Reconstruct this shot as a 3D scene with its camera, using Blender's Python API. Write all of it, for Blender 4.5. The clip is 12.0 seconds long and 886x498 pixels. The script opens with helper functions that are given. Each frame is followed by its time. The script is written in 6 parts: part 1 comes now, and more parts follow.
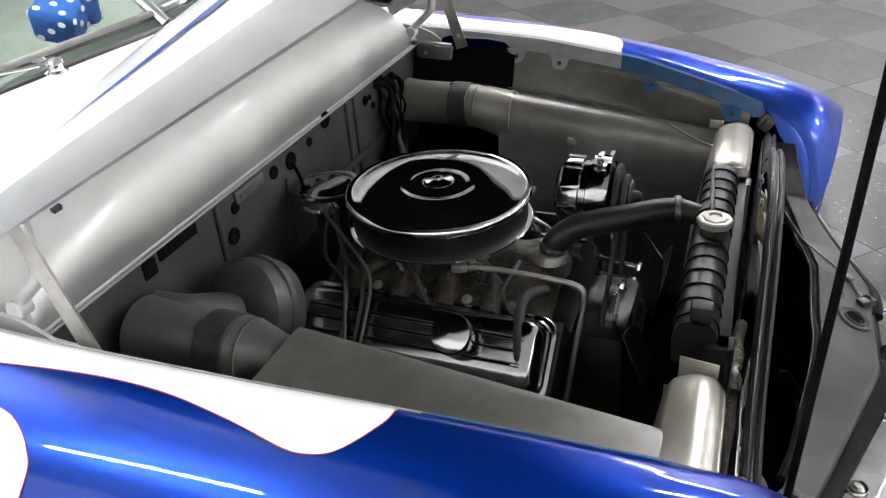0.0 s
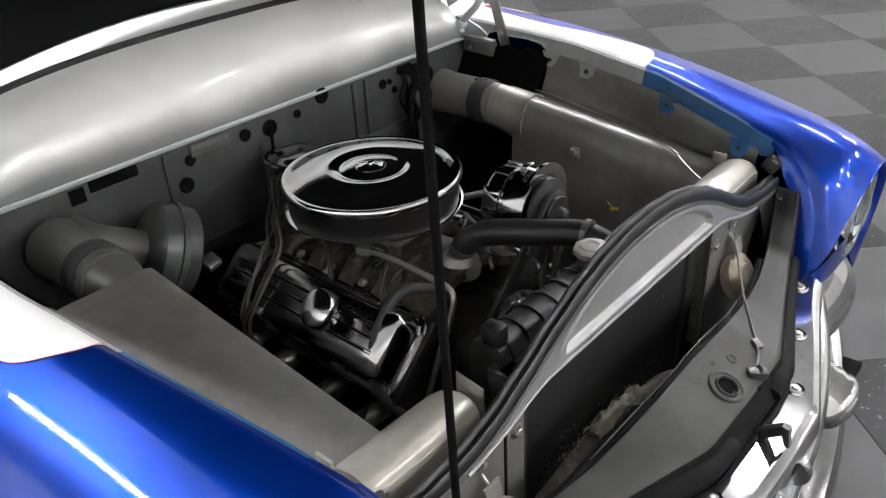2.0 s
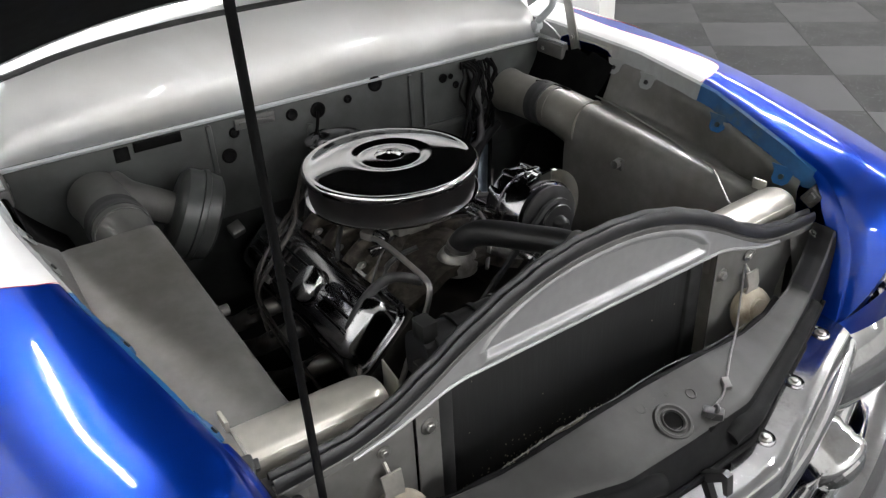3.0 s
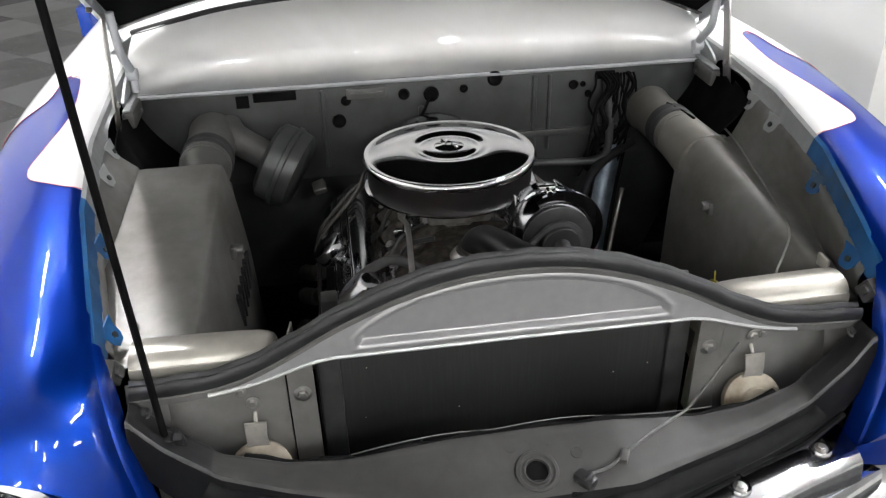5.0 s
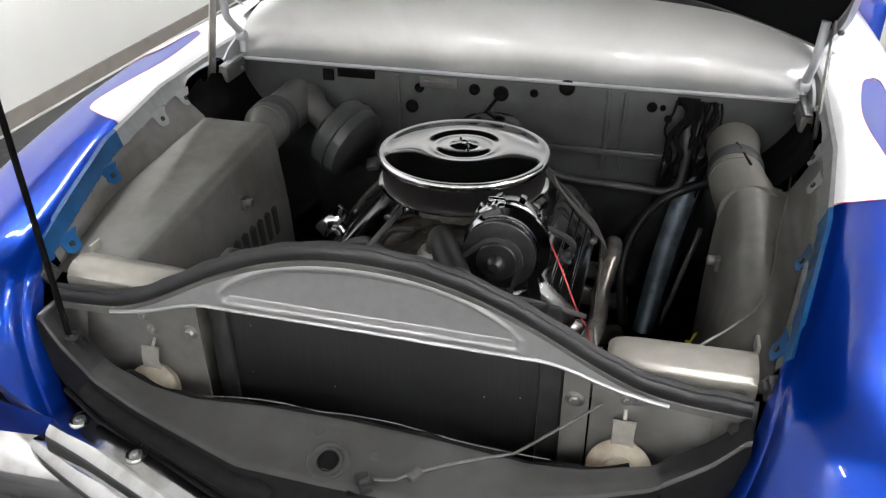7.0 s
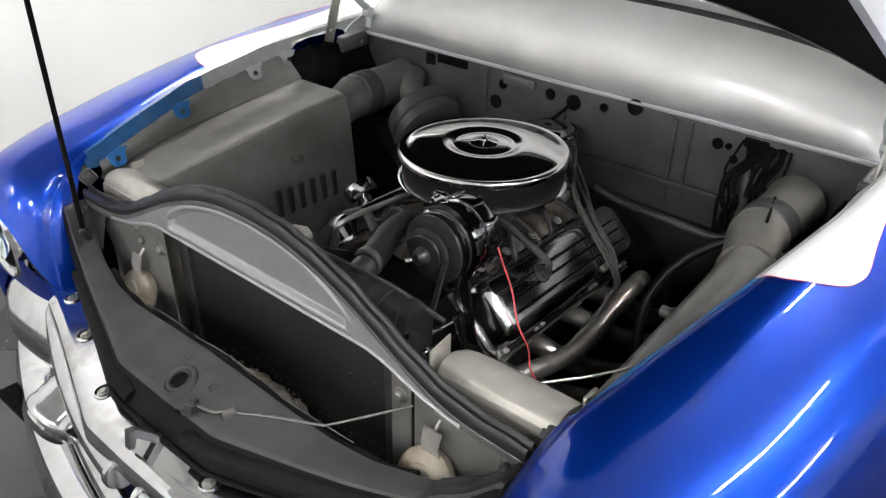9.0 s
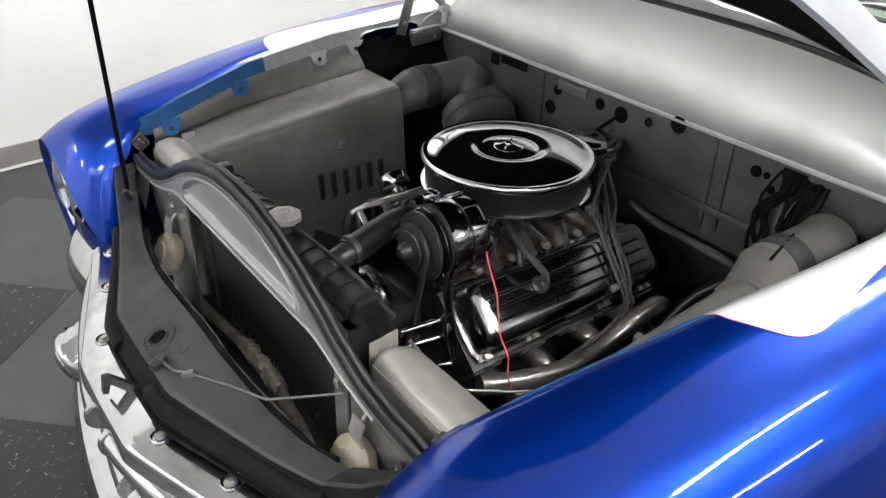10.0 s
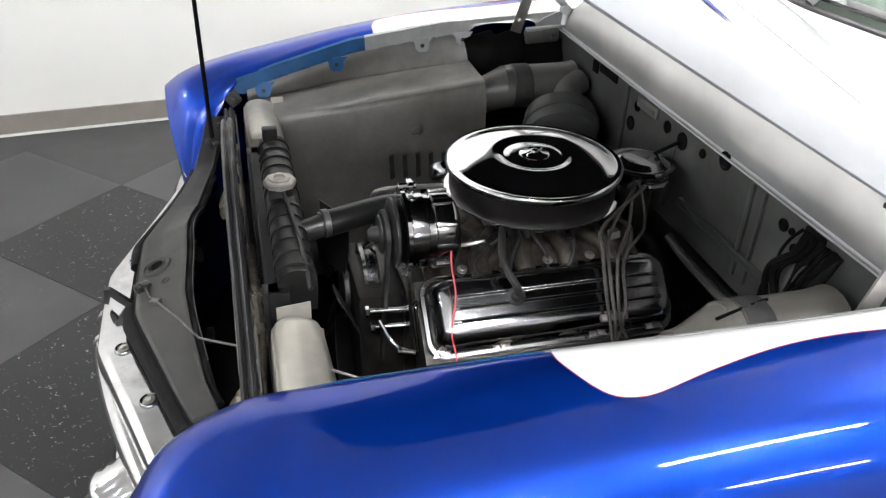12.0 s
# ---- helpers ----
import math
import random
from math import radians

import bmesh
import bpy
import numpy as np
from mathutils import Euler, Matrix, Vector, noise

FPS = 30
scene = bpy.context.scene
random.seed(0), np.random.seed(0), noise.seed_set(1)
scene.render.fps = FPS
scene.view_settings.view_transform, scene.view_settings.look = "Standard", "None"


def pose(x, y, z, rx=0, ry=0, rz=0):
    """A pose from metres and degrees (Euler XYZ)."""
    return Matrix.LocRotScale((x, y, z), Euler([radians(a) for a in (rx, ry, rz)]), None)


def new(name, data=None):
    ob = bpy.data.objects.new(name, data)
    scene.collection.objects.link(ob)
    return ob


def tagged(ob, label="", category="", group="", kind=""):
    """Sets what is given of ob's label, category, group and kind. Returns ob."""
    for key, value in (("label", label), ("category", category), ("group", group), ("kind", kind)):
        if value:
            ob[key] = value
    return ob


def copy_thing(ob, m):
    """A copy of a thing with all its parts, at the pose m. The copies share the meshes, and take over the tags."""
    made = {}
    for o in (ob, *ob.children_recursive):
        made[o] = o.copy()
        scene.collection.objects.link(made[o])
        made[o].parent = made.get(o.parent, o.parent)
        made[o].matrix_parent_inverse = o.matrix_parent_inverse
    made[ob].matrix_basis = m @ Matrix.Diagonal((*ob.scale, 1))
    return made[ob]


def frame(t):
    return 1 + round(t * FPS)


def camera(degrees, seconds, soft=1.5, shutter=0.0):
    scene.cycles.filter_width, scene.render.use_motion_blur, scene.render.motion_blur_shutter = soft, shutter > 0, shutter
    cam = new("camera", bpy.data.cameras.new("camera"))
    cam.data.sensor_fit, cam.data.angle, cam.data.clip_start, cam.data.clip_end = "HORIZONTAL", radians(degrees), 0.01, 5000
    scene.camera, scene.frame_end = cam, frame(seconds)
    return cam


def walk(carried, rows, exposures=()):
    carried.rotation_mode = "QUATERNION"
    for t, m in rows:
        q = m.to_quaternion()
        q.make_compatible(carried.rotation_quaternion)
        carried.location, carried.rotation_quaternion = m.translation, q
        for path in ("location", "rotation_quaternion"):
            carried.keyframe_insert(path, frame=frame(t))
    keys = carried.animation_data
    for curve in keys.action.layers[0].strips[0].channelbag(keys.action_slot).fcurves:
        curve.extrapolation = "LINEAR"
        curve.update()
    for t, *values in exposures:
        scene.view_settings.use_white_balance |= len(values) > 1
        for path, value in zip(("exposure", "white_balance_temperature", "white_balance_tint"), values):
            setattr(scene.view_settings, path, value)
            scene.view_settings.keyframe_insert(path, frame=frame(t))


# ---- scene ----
cam = camera(58.4, 12.0, soft=1.3)
METRES, EYE, TILT, LEAN, TURN = 3.53, 1.62, 0.0, 0.0, 22.6
X0, Y0 = 0.851, -1.263
ROWS = [
    (0.0, 0.0, 0.0, 0.0, -2.07, -31.01, 3.45),
    (0.5, 0.042, -0.0024, -0.0026, 1.87, -30.85, 3.41),
    (1.0, 0.0853, -0.0005, -0.0042, 6.52, -30.72, 3.22),
    (1.5, 0.13, 0.0062, -0.0062, 12.06, -30.53, 3.1),
    (2.0, 0.1752, 0.0179, -0.0087, 18.42, -30.25, 2.95),
    (2.5, 0.2174, 0.033, -0.0108, 25.19, -30.0, 2.78),
    (3.0, 0.2564, 0.0516, -0.0129, 32.18, -29.71, 2.53),
    (5.0, 0.3714, 0.1638, -0.0147, 58.87, -29.33, 1.46),
    (5.5, 0.3911, 0.1997, -0.0148, 65.25, -29.34, 1.16),
    (6.0, 0.4077, 0.2385, -0.0147, 71.38, -29.37, 0.96),
    (6.5, 0.4202, 0.2787, -0.0141, 77.04, -29.44, 0.6),
    (7.0, 0.4295, 0.3227, -0.0136, 83.04, -29.5, 0.26),
    (9.0, 0.4218, 0.4975, -0.0122, 108.28, -29.83, -1.01),
    (9.5, 0.4081, 0.5347, -0.0104, 114.56, -30.06, -1.31),
    (10.0, 0.3895, 0.5713, -0.0085, 121.08, -30.36, -1.6),
    (10.5, 0.3673, 0.605, -0.0063, 127.51, -30.7, -1.76),
    (11.0, 0.3433, 0.6352, -0.004, 133.4, -31.03, -1.69),
    (11.5, 0.319, 0.6615, -0.0012, 138.69, -31.41, -1.74),
    (12.0, 0.2962, 0.6826, 0.0003, 142.94, -31.61, -1.83),
]
walk(cam, [(t, pose(X0, Y0, EYE, TILT, LEAN, TURN) @ pose(METRES * x, METRES * y, METRES * z, 90 + pitch, roll, yaw)) for t, x, y, z, yaw, pitch, roll in ROWS])

# ---- light ----
world = bpy.data.worlds.new("showroom_air")
scene.world = world
world.use_nodes = True
world.node_tree.nodes["Background"].inputs[0].default_value = (0.75, 0.78, 0.8, 1)
world.node_tree.nodes["Background"].inputs[1].default_value = 0.05
LAMP = 280.0
scene.view_settings.exposure = 0.0


# ---- materials ----
def nodes_of(name):
    m = bpy.data.materials.new(name)
    m.use_nodes = True
    t = m.node_tree
    return m, t, t.nodes["Principled BSDF"]


def mat(name, col, rough=0.5, metal=0.0, coat=0.0, grain=0.0, scale=40.0, bump=0.0, bscale=300.0, dirt=None, dscale=6.0, dlo=0.5, dhi=0.75, spec=0.5):
    """Plain paint, metal or rubber with fine colour variation, larger soiling and a little relief."""
    m, t, b = nodes_of(name)
    n = t.nodes
    b.inputs["Roughness"].default_value = rough
    b.inputs["Metallic"].default_value = metal
    b.inputs["Coat Weight"].default_value = coat
    b.inputs["Coat Roughness"].default_value = 0.04
    b.inputs["Specular IOR Level"].default_value = spec
    co = n.new("ShaderNodeTexCoord")
    base = n.new("ShaderNodeRGB")
    base.outputs[0].default_value = (*col, 1)
    out = base.outputs[0]
    if grain > 0:
        nz = n.new("ShaderNodeTexNoise")
        nz.inputs["Scale"].default_value = scale
        nz.inputs["Detail"].default_value = 6
        t.links.new(co.outputs["Object"], nz.inputs["Vector"])
        rp = n.new("ShaderNodeMapRange")
        rp.inputs[3].default_value, rp.inputs[4].default_value = 1 - grain, 1 + grain
        rp.inputs[1].default_value, rp.inputs[2].default_value = 0.3, 0.7
        t.links.new(nz.outputs["Fac"], rp.inputs[0])
        mx = n.new("ShaderNodeVectorMath")
        mx.operation = "SCALE"
        t.links.new(out, mx.inputs[0])
        t.links.new(rp.outputs[0], mx.inputs["Scale"])
        out = mx.outputs[0]
    if dirt:
        nz = n.new("ShaderNodeTexNoise")
        nz.inputs["Scale"].default_value = dscale
        nz.inputs["Detail"].default_value = 9
        nz.inputs["Roughness"].default_value = 0.65
        t.links.new(co.outputs["Object"], nz.inputs["Vector"])
        rp = n.new("ShaderNodeMapRange")
        rp.inputs[1].default_value, rp.inputs[2].default_value = dlo, dhi
        t.links.new(nz.outputs["Fac"], rp.inputs[0])
        mx = n.new("ShaderNodeMix")
        mx.data_type = "RGBA"
        t.links.new(rp.outputs[0], mx.inputs["Factor"])
        t.links.new(out, mx.inputs["A"])
        mx.inputs["B"].default_value = (*dirt, 1)
        out = mx.outputs["Result"]
        rr = n.new("ShaderNodeMapRange")
        rr.inputs[3].default_value, rr.inputs[4].default_value = rough, min(1, rough + 0.2)
        t.links.new(rp.outputs[0], rr.inputs[0])
        t.links.new(rr.outputs[0], b.inputs["Roughness"])
    t.links.new(out, b.inputs["Base Color"])
    if bump > 0:
        nz = n.new("ShaderNodeTexNoise")
        nz.inputs["Scale"].default_value = bscale
        nz.inputs["Detail"].default_value = 3
        t.links.new(co.outputs["Object"], nz.inputs["Vector"])
        bp = n.new("ShaderNodeBump")
        bp.inputs["Strength"].default_value = bump
        bp.inputs["Distance"].default_value = 0.002
        t.links.new(nz.outputs["Fac"], bp.inputs["Height"])
        t.links.new(bp.outputs[0], b.inputs["Normal"])
    return m


def tile_mat(name, base, fleck, share):
    """Vinyl floor tile with a marbled ground and scattered pale flecks."""
    m, t, b = nodes_of(name)
    n = t.nodes
    co = n.new("ShaderNodeTexCoord")
    info = n.new("ShaderNodeObjectInfo")
    nz = n.new("ShaderNodeTexNoise")
    nz.inputs["Scale"].default_value, nz.inputs["Detail"].default_value = 5.0, 10
    t.links.new(co.outputs["Object"], nz.inputs["Vector"])
    r1 = n.new("ShaderNodeMapRange")
    r1.inputs[1].default_value, r1.inputs[2].default_value = 0.25, 0.75
    r1.inputs[3].default_value, r1.inputs[4].default_value = 0.75, 1.25
    t.links.new(nz.outputs["Fac"], r1.inputs[0])
    r0 = n.new("ShaderNodeMapRange")
    r0.inputs[3].default_value, r0.inputs[4].default_value = 0.9, 1.1
    t.links.new(info.outputs["Random"], r0.inputs[0])
    mu = n.new("ShaderNodeMath")
    mu.operation = "MULTIPLY"
    t.links.new(r1.outputs[0], mu.inputs[0])
    t.links.new(r0.outputs[0], mu.inputs[1])
    sc = n.new("ShaderNodeVectorMath")
    sc.operation = "SCALE"
    sc.inputs[0].default_value = base
    t.links.new(mu.outputs[0], sc.inputs["Scale"])
    fl = n.new("ShaderNodeTexNoise")
    fl.inputs["Scale"].default_value, fl.inputs["Detail"].default_value = 62.0, 3
    fl.inputs["Distortion"].default_value = 1.2
    t.links.new(co.outputs["Object"], fl.inputs["Vector"])
    r2 = n.new("ShaderNodeMapRange")
    r2.inputs[1].default_value, r2.inputs[2].default_value = share, share + 0.04
    t.links.new(fl.outputs["Fac"], r2.inputs[0])
    mx = n.new("ShaderNodeMix")
    mx.data_type = "RGBA"
    t.links.new(r2.outputs[0], mx.inputs["Factor"])
    t.links.new(sc.outputs[0], mx.inputs["A"])
    mx.inputs["B"].default_value = (*fleck, 1)
    t.links.new(mx.outputs["Result"], b.inputs["Base Color"])
    b.inputs["Specular IOR Level"].default_value = 0.3
    rr = n.new("ShaderNodeMapRange")
    rr.inputs[3].default_value, rr.inputs[4].default_value = 0.28, 0.5
    t.links.new(nz.outputs["Fac"], rr.inputs[0])
    t.links.new(rr.outputs[0], b.inputs["Roughness"])
    bp = n.new("ShaderNodeBump")
    bp.inputs["Strength"].default_value, bp.inputs["Distance"].default_value = 0.08, 0.001
    t.links.new(fl.outputs["Fac"], bp.inputs["Height"])
    t.links.new(bp.outputs[0], b.inputs["Normal"])
    return m


def cowl_fade_mat():
    """Cowl colour: silver-grey at the lip, grading to white towards the top."""
    m, t, b = nodes_of("silver_to_white_cowl")
    n = t.nodes
    co = n.new("ShaderNodeTexCoord")
    sp = n.new("ShaderNodeSeparateXYZ")
    t.links.new(co.outputs["Object"], sp.inputs[0])
    nz = n.new("ShaderNodeTexNoise")
    nz.inputs["Scale"].default_value, nz.inputs["Detail"].default_value = 5, 8
    t.links.new(co.outputs["Object"], nz.inputs["Vector"])
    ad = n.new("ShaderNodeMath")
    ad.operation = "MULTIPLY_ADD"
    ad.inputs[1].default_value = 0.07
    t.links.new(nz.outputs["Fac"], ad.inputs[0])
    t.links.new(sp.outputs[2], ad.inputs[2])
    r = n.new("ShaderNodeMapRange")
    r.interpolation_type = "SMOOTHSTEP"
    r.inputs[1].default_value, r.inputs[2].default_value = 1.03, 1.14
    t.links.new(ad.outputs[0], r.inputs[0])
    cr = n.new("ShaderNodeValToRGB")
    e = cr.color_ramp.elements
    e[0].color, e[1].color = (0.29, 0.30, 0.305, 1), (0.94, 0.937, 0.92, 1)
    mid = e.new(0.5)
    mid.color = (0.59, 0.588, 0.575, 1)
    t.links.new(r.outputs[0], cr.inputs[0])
    n2 = n.new("ShaderNodeTexNoise")
    n2.inputs["Scale"].default_value, n2.inputs["Detail"].default_value = 3.4, 7
    n2.inputs["Distortion"].default_value = 0.6
    t.links.new(co.outputs["Object"], n2.inputs["Vector"])
    r3 = n.new("ShaderNodeMapRange")
    r3.inputs[1].default_value, r3.inputs[2].default_value = 0.46, 0.72
    r3.inputs[4].default_value = 0.22
    t.links.new(n2.outputs["Fac"], r3.inputs[0])
    mx = n.new("ShaderNodeMix")
    mx.data_type = "RGBA"
    t.links.new(r3.outputs[0], mx.inputs["Factor"])
    t.links.new(cr.outputs[0], mx.inputs["A"])
    mx.inputs["B"].default_value = (0.46, 0.41, 0.32, 1)
    t.links.new(mx.outputs["Result"], b.inputs["Base Color"])
    mr = n.new("ShaderNodeMapRange")
    mr.inputs[3].default_value, mr.inputs[4].default_value = 0.45, 0.0
    t.links.new(r.outputs[0], mr.inputs[0])
    t.links.new(mr.outputs[0], b.inputs["Metallic"])
    b.inputs["Roughness"].default_value = 0.34
    b.inputs["Coat Weight"].default_value = 0.6
    b.inputs["Coat Roughness"].default_value = 0.05
    return m


def glass_mat():
    m, t, b = nodes_of("windscreen_glass")
    b.inputs["Base Color"].default_value = (0.85, 0.95, 0.9, 1)
    b.inputs["Roughness"].default_value = 0.0
    b.inputs["Transmission Weight"].default_value = 1.0
    b.inputs["IOR"].default_value = 1.45
    return m


def lamp_mat():
    m, t, b = nodes_of("lit_tube")
    b.inputs["Emission Color"].default_value = (0.99, 0.985, 1.01, 1)
    b.inputs["Emission Strength"].default_value = LAMP
    return m


def fin_mat():
    """Black radiator core: fine upright fins with dust and bent patches."""
    m, t, b = nodes_of("radiator_core")
    n = t.nodes
    co = n.new("ShaderNodeTexCoord")
    mp = n.new("ShaderNodeMapping")
    mp.inputs["Scale"].default_value = (1, 260, 12)
    t.links.new(co.outputs["Object"], mp.inputs[0])
    nz = n.new("ShaderNodeTexNoise")
    nz.inputs["Scale"].default_value = 1.0
    t.links.new(mp.outputs[0], nz.inputs["Vector"])
    n2 = n.new("ShaderNodeTexNoise")
    n2.inputs["Scale"].default_value, n2.inputs["Detail"].default_value = 7, 8
    t.links.new(co.outputs["Object"], n2.inputs["Vector"])
    mu = n.new("ShaderNodeMath")
    mu.operation = "MULTIPLY"
    t.links.new(nz.outputs["Fac"], mu.inputs[0])
    t.links.new(n2.outputs["Fac"], mu.inputs[1])
    cr = n.new("ShaderNodeValToRGB")
    cr.color_ramp.elements[0].position, cr.color_ramp.elements[1].position = 0.2, 0.45
    cr.color_ramp.elements[0].color = (0.003, 0.003, 0.003, 1)
    cr.color_ramp.elements[1].color = (0.013, 0.013, 0.0135, 1)
    t.links.new(mu.outputs[0], cr.inputs[0])
    t.links.new(cr.outputs[0], b.inputs["Base Color"])
    b.inputs["Roughness"].default_value = 0.6
    return m


BLUE = mat("blue_metallic_paint", (0.001, 0.029, 0.275), 0.36, 0.74, 0.8, 0.10, 900)
BLUE.node_tree.nodes["Principled BSDF"].inputs["Specular Tint"].default_value = (0.12, 0.4, 1.0, 1)
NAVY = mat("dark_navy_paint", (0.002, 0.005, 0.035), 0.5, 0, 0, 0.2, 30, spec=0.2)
WHITE = mat("white_gloss_paint", (0.90, 0.90, 0.89), 0.35, 0, 0.9, 0.02, 30)
RED = mat("red_pinstripe", (0.6, 0.06, 0.09), 0.35, 0, 0.6)
TEAL = mat("teal_blue_overspray", (0.008, 0.075, 0.21), 0.4, 0, 0.2, 0.25, 25, dirt=(0.05, 0.09, 0.14), dscale=14, dlo=0.56, dhi=0.68)
PRIMER = mat("grey_silver_apron_paint", (0.228, 0.223, 0.213), 0.34, 0.45, 0.0, 0.10, 30, 0.05, 500, dirt=(0.135, 0.122, 0.10), dscale=5, dlo=0.45, dhi=0.85)
DUCTGREY = mat("grey_duct_paint", (0.14, 0.138, 0.132), 0.36, 0.4, 0, 0.10, 40, 0.05, 400, dirt=(0.085, 0.078, 0.066), dscale=5, dlo=0.45, dhi=0.85)
KHAKI = mat("khaki_silver_paint", (0.20, 0.192, 0.172), 0.34, 0.4, 0.1, 0.10, 40, 0.05, 400, dirt=(0.17, 0.155, 0.13), dscale=5, dlo=0.4, dhi=0.9)
FIREGREY = mat("firewall_dull_grey", (0.052, 0.055, 0.053), 0.30, 0.0, 0, 0.16, 18, 0.05, 350, dirt=(0.020, 0.019, 0.018), dscale=4, dlo=0.45, dhi=0.8, spec=0.38)
SATIN = mat("satin_silver_panel", (0.37, 0.37, 0.37), 0.33, 0.55, 0.1, 0.05, 60)
DARKSHEET = mat("dark_grey_sheet_metal", (0.10, 0.098, 0.094), 0.45, 0.2, 0, 0.2, 20, 0.06, 250, dirt=(0.14, 0.135, 0.125), dscale=7)
LOCKGREY = mat("lock_panel_grey", (0.055, 0.0545, 0.053), 0.5, 0.2, 0.0, 0.10, 22, 0.04, 250, dirt=(0.036, 0.035, 0.033), dscale=5, dlo=0.45, dhi=0.85, spec=0.25)
RUBBER = mat("black_rubber", (0.028, 0.028, 0.029), 0.52, 0, 0, 0.25, 60, 0.1, 500, dirt=(0.07, 0.07, 0.065), dscale=9)
STRIPRUB = mat("black_rubber_seal", (0.011, 0.011, 0.012), 0.40, 0, 0, 0.25, 60, 0.1, 500, dirt=(0.020, 0.020, 0.019), dscale=9, dlo=0.52, dhi=0.8)
ROLLB = mat("dull_black_rubber", (0.006, 0.006, 0.0065), 0.7, 0, 0, 0.25, 60, 0.1, 400, dirt=(0.011, 0.011, 0.0105), dscale=8, dlo=0.5, dhi=0.8, spec=0.12)
BEIGE = mat("beige_silver_baffle_paint", (0.45, 0.43, 0.38), 0.30, 0.4, 0.1, 0.08, 40, 0.05, 400, dirt=(0.30, 0.27, 0.22), dscale=7, dlo=0.5, dhi=0.85)
BLACK = mat("black_satin_paint", (0.024, 0.024, 0.024), 0.35, 0, 0, 0.3, 40, 0.05, 300)
TANKB = mat("dull_black_plastic", (0.012, 0.012, 0.012), 0.42, 0, 0, 0.3, 30, 0.08, 200, dirt=(0.026, 0.025, 0.023), dscale=9, spec=0.35)
# black parts, and the shade painted onto the added closing sheets
SHADEBLACK = mat("black_underside_and_shade", (0.005, 0.005, 0.005), 0.9, 0, 0, 0.3, 30, spec=0.05)
GREASE = mat("greasy_black_iron", (0.032, 0.030, 0.028), 0.38, 0.3, 0, 0.4, 25, 0.25, 160, dirt=(0.06, 0.05, 0.04), dscale=12)
SMOKY = mat("smoky_chrome", (0.48, 0.48, 0.495), 0.13, 1.0, 0, 0.05, 20, dirt=(0.30, 0.29, 0.27), dscale=6, dlo=0.5, dhi=0.8)
CHROME = mat("chrome", (0.78, 0.78, 0.79), 0.06, 1.0, 0, 0.03, 20)
AGED = mat("weathered_chrome", (0.60, 0.60, 0.61), 0.09, 1.0, 0, 0.08, 25, 0.12, 14, dirt=(0.34, 0.33, 0.31), dscale=9, dlo=0.52, dhi=0.75)
DCHROME = mat("dull_chrome", (0.45, 0.45, 0.46), 0.16, 1.0, 0, 0.15, 30, dirt=(0.12, 0.11, 0.1), dscale=10)
FLANGE = mat("pale_grey_flange_paint", (0.36, 0.37, 0.37), 0.4, 0.2, 0.1, 0.08, 40, dirt=(0.30, 0.30, 0.29), dscale=12)
HOODEDGE = mat("pale_blue_grey_edge_paint", (0.56, 0.58, 0.60), 0.38, 0.1, 0.1, 0.04, 20, dirt=(0.46, 0.46, 0.45), dscale=3, dlo=0.4, dhi=0.9)
FLAKE = mat("pale_dirt", (0.42, 0.38, 0.30), 0.7, 0, 0, 0.3, 300)
DUSTY = mat("dusty_brown_hose", (0.07, 0.06, 0.05), 0.75, 0, 0, 0.3, 60, 0.2, 200, dirt=(0.24, 0.21, 0.17), dscale=15)
SLEEVE = mat("grimy_clear_plastic", (0.22, 0.205, 0.165), 0.22, 0.1, 0, 0.25, 50, 0.2, 150, dirt=(0.14, 0.12, 0.09), dscale=22)
DSTEEL = mat("dark_steel_rod", (0.16, 0.155, 0.15), 0.4, 0.7, 0, 0.2, 60)
STEEL = mat("bare_steel", (0.42, 0.41, 0.39), 0.32, 0.9, 0, 0.15, 40)
STRAP = mat("brushed_strap_steel", (0.50, 0.48, 0.44), 0.5, 0.7, 0, 0.15, 60)
ALU = mat("cast_aluminium", (0.38, 0.37, 0.35), 0.45, 0.8, 0, 0.2, 50, 0.2, 300, dirt=(0.10, 0.085, 0.065), dscale=14)
MANIFOLD = mat("heat_stained_manifold", (0.072, 0.063, 0.050), 0.5, 0.4, 0, 0.45, 60, 0.3, 200, dirt=(0.028, 0.022, 0.018), dscale=24, dlo=0.46, dhi=0.58)
BLUESTEEL = mat("blue_grey_steel", (0.36, 0.43, 0.50), 0.32, 0.85, 0, 0.15, 30, dirt=(0.07, 0.08, 0.09), dscale=8)
HEADER = mat("header_pipe_grey", (0.34, 0.325, 0.30), 0.30, 0.8, 0, 0.2, 25, dirt=(0.14, 0.11, 0.07), dscale=18)
PAPER = mat("filter_element_black", (0.008, 0.007, 0.007), 0.4, 0, 0, 0.2, 60, dirt=(0.024, 0.013, 0.010), dscale=4, spec=0.3)
HORNC = mat("dusty_horn_paint", (0.36, 0.32, 0.25), 0.6, 0, 0, 0.2, 40, 0.1, 200, dirt=(0.2, 0.15, 0.1), dscale=18)
REDWIRE = mat("red_wire_insulation", (0.75, 0.09, 0.10), 0.4)
GREYWIRE = mat("grey_brown_wire_insulation", (0.055, 0.050, 0.045), 0.5, 0, 0, 0.2, 60)
YELLOW = mat("yellow_terminal", (0.7, 0.6, 0.05), 0.5)
WALLP = mat("white_wall_paint", (0.66, 0.66, 0.63), 0.6, 0, 0, 0.02, 3, 0.05, 200)
BASEB = mat("brown_grey_baseboard", (0.21, 0.19, 0.17), 0.5, 0, 0, 0.1, 8)
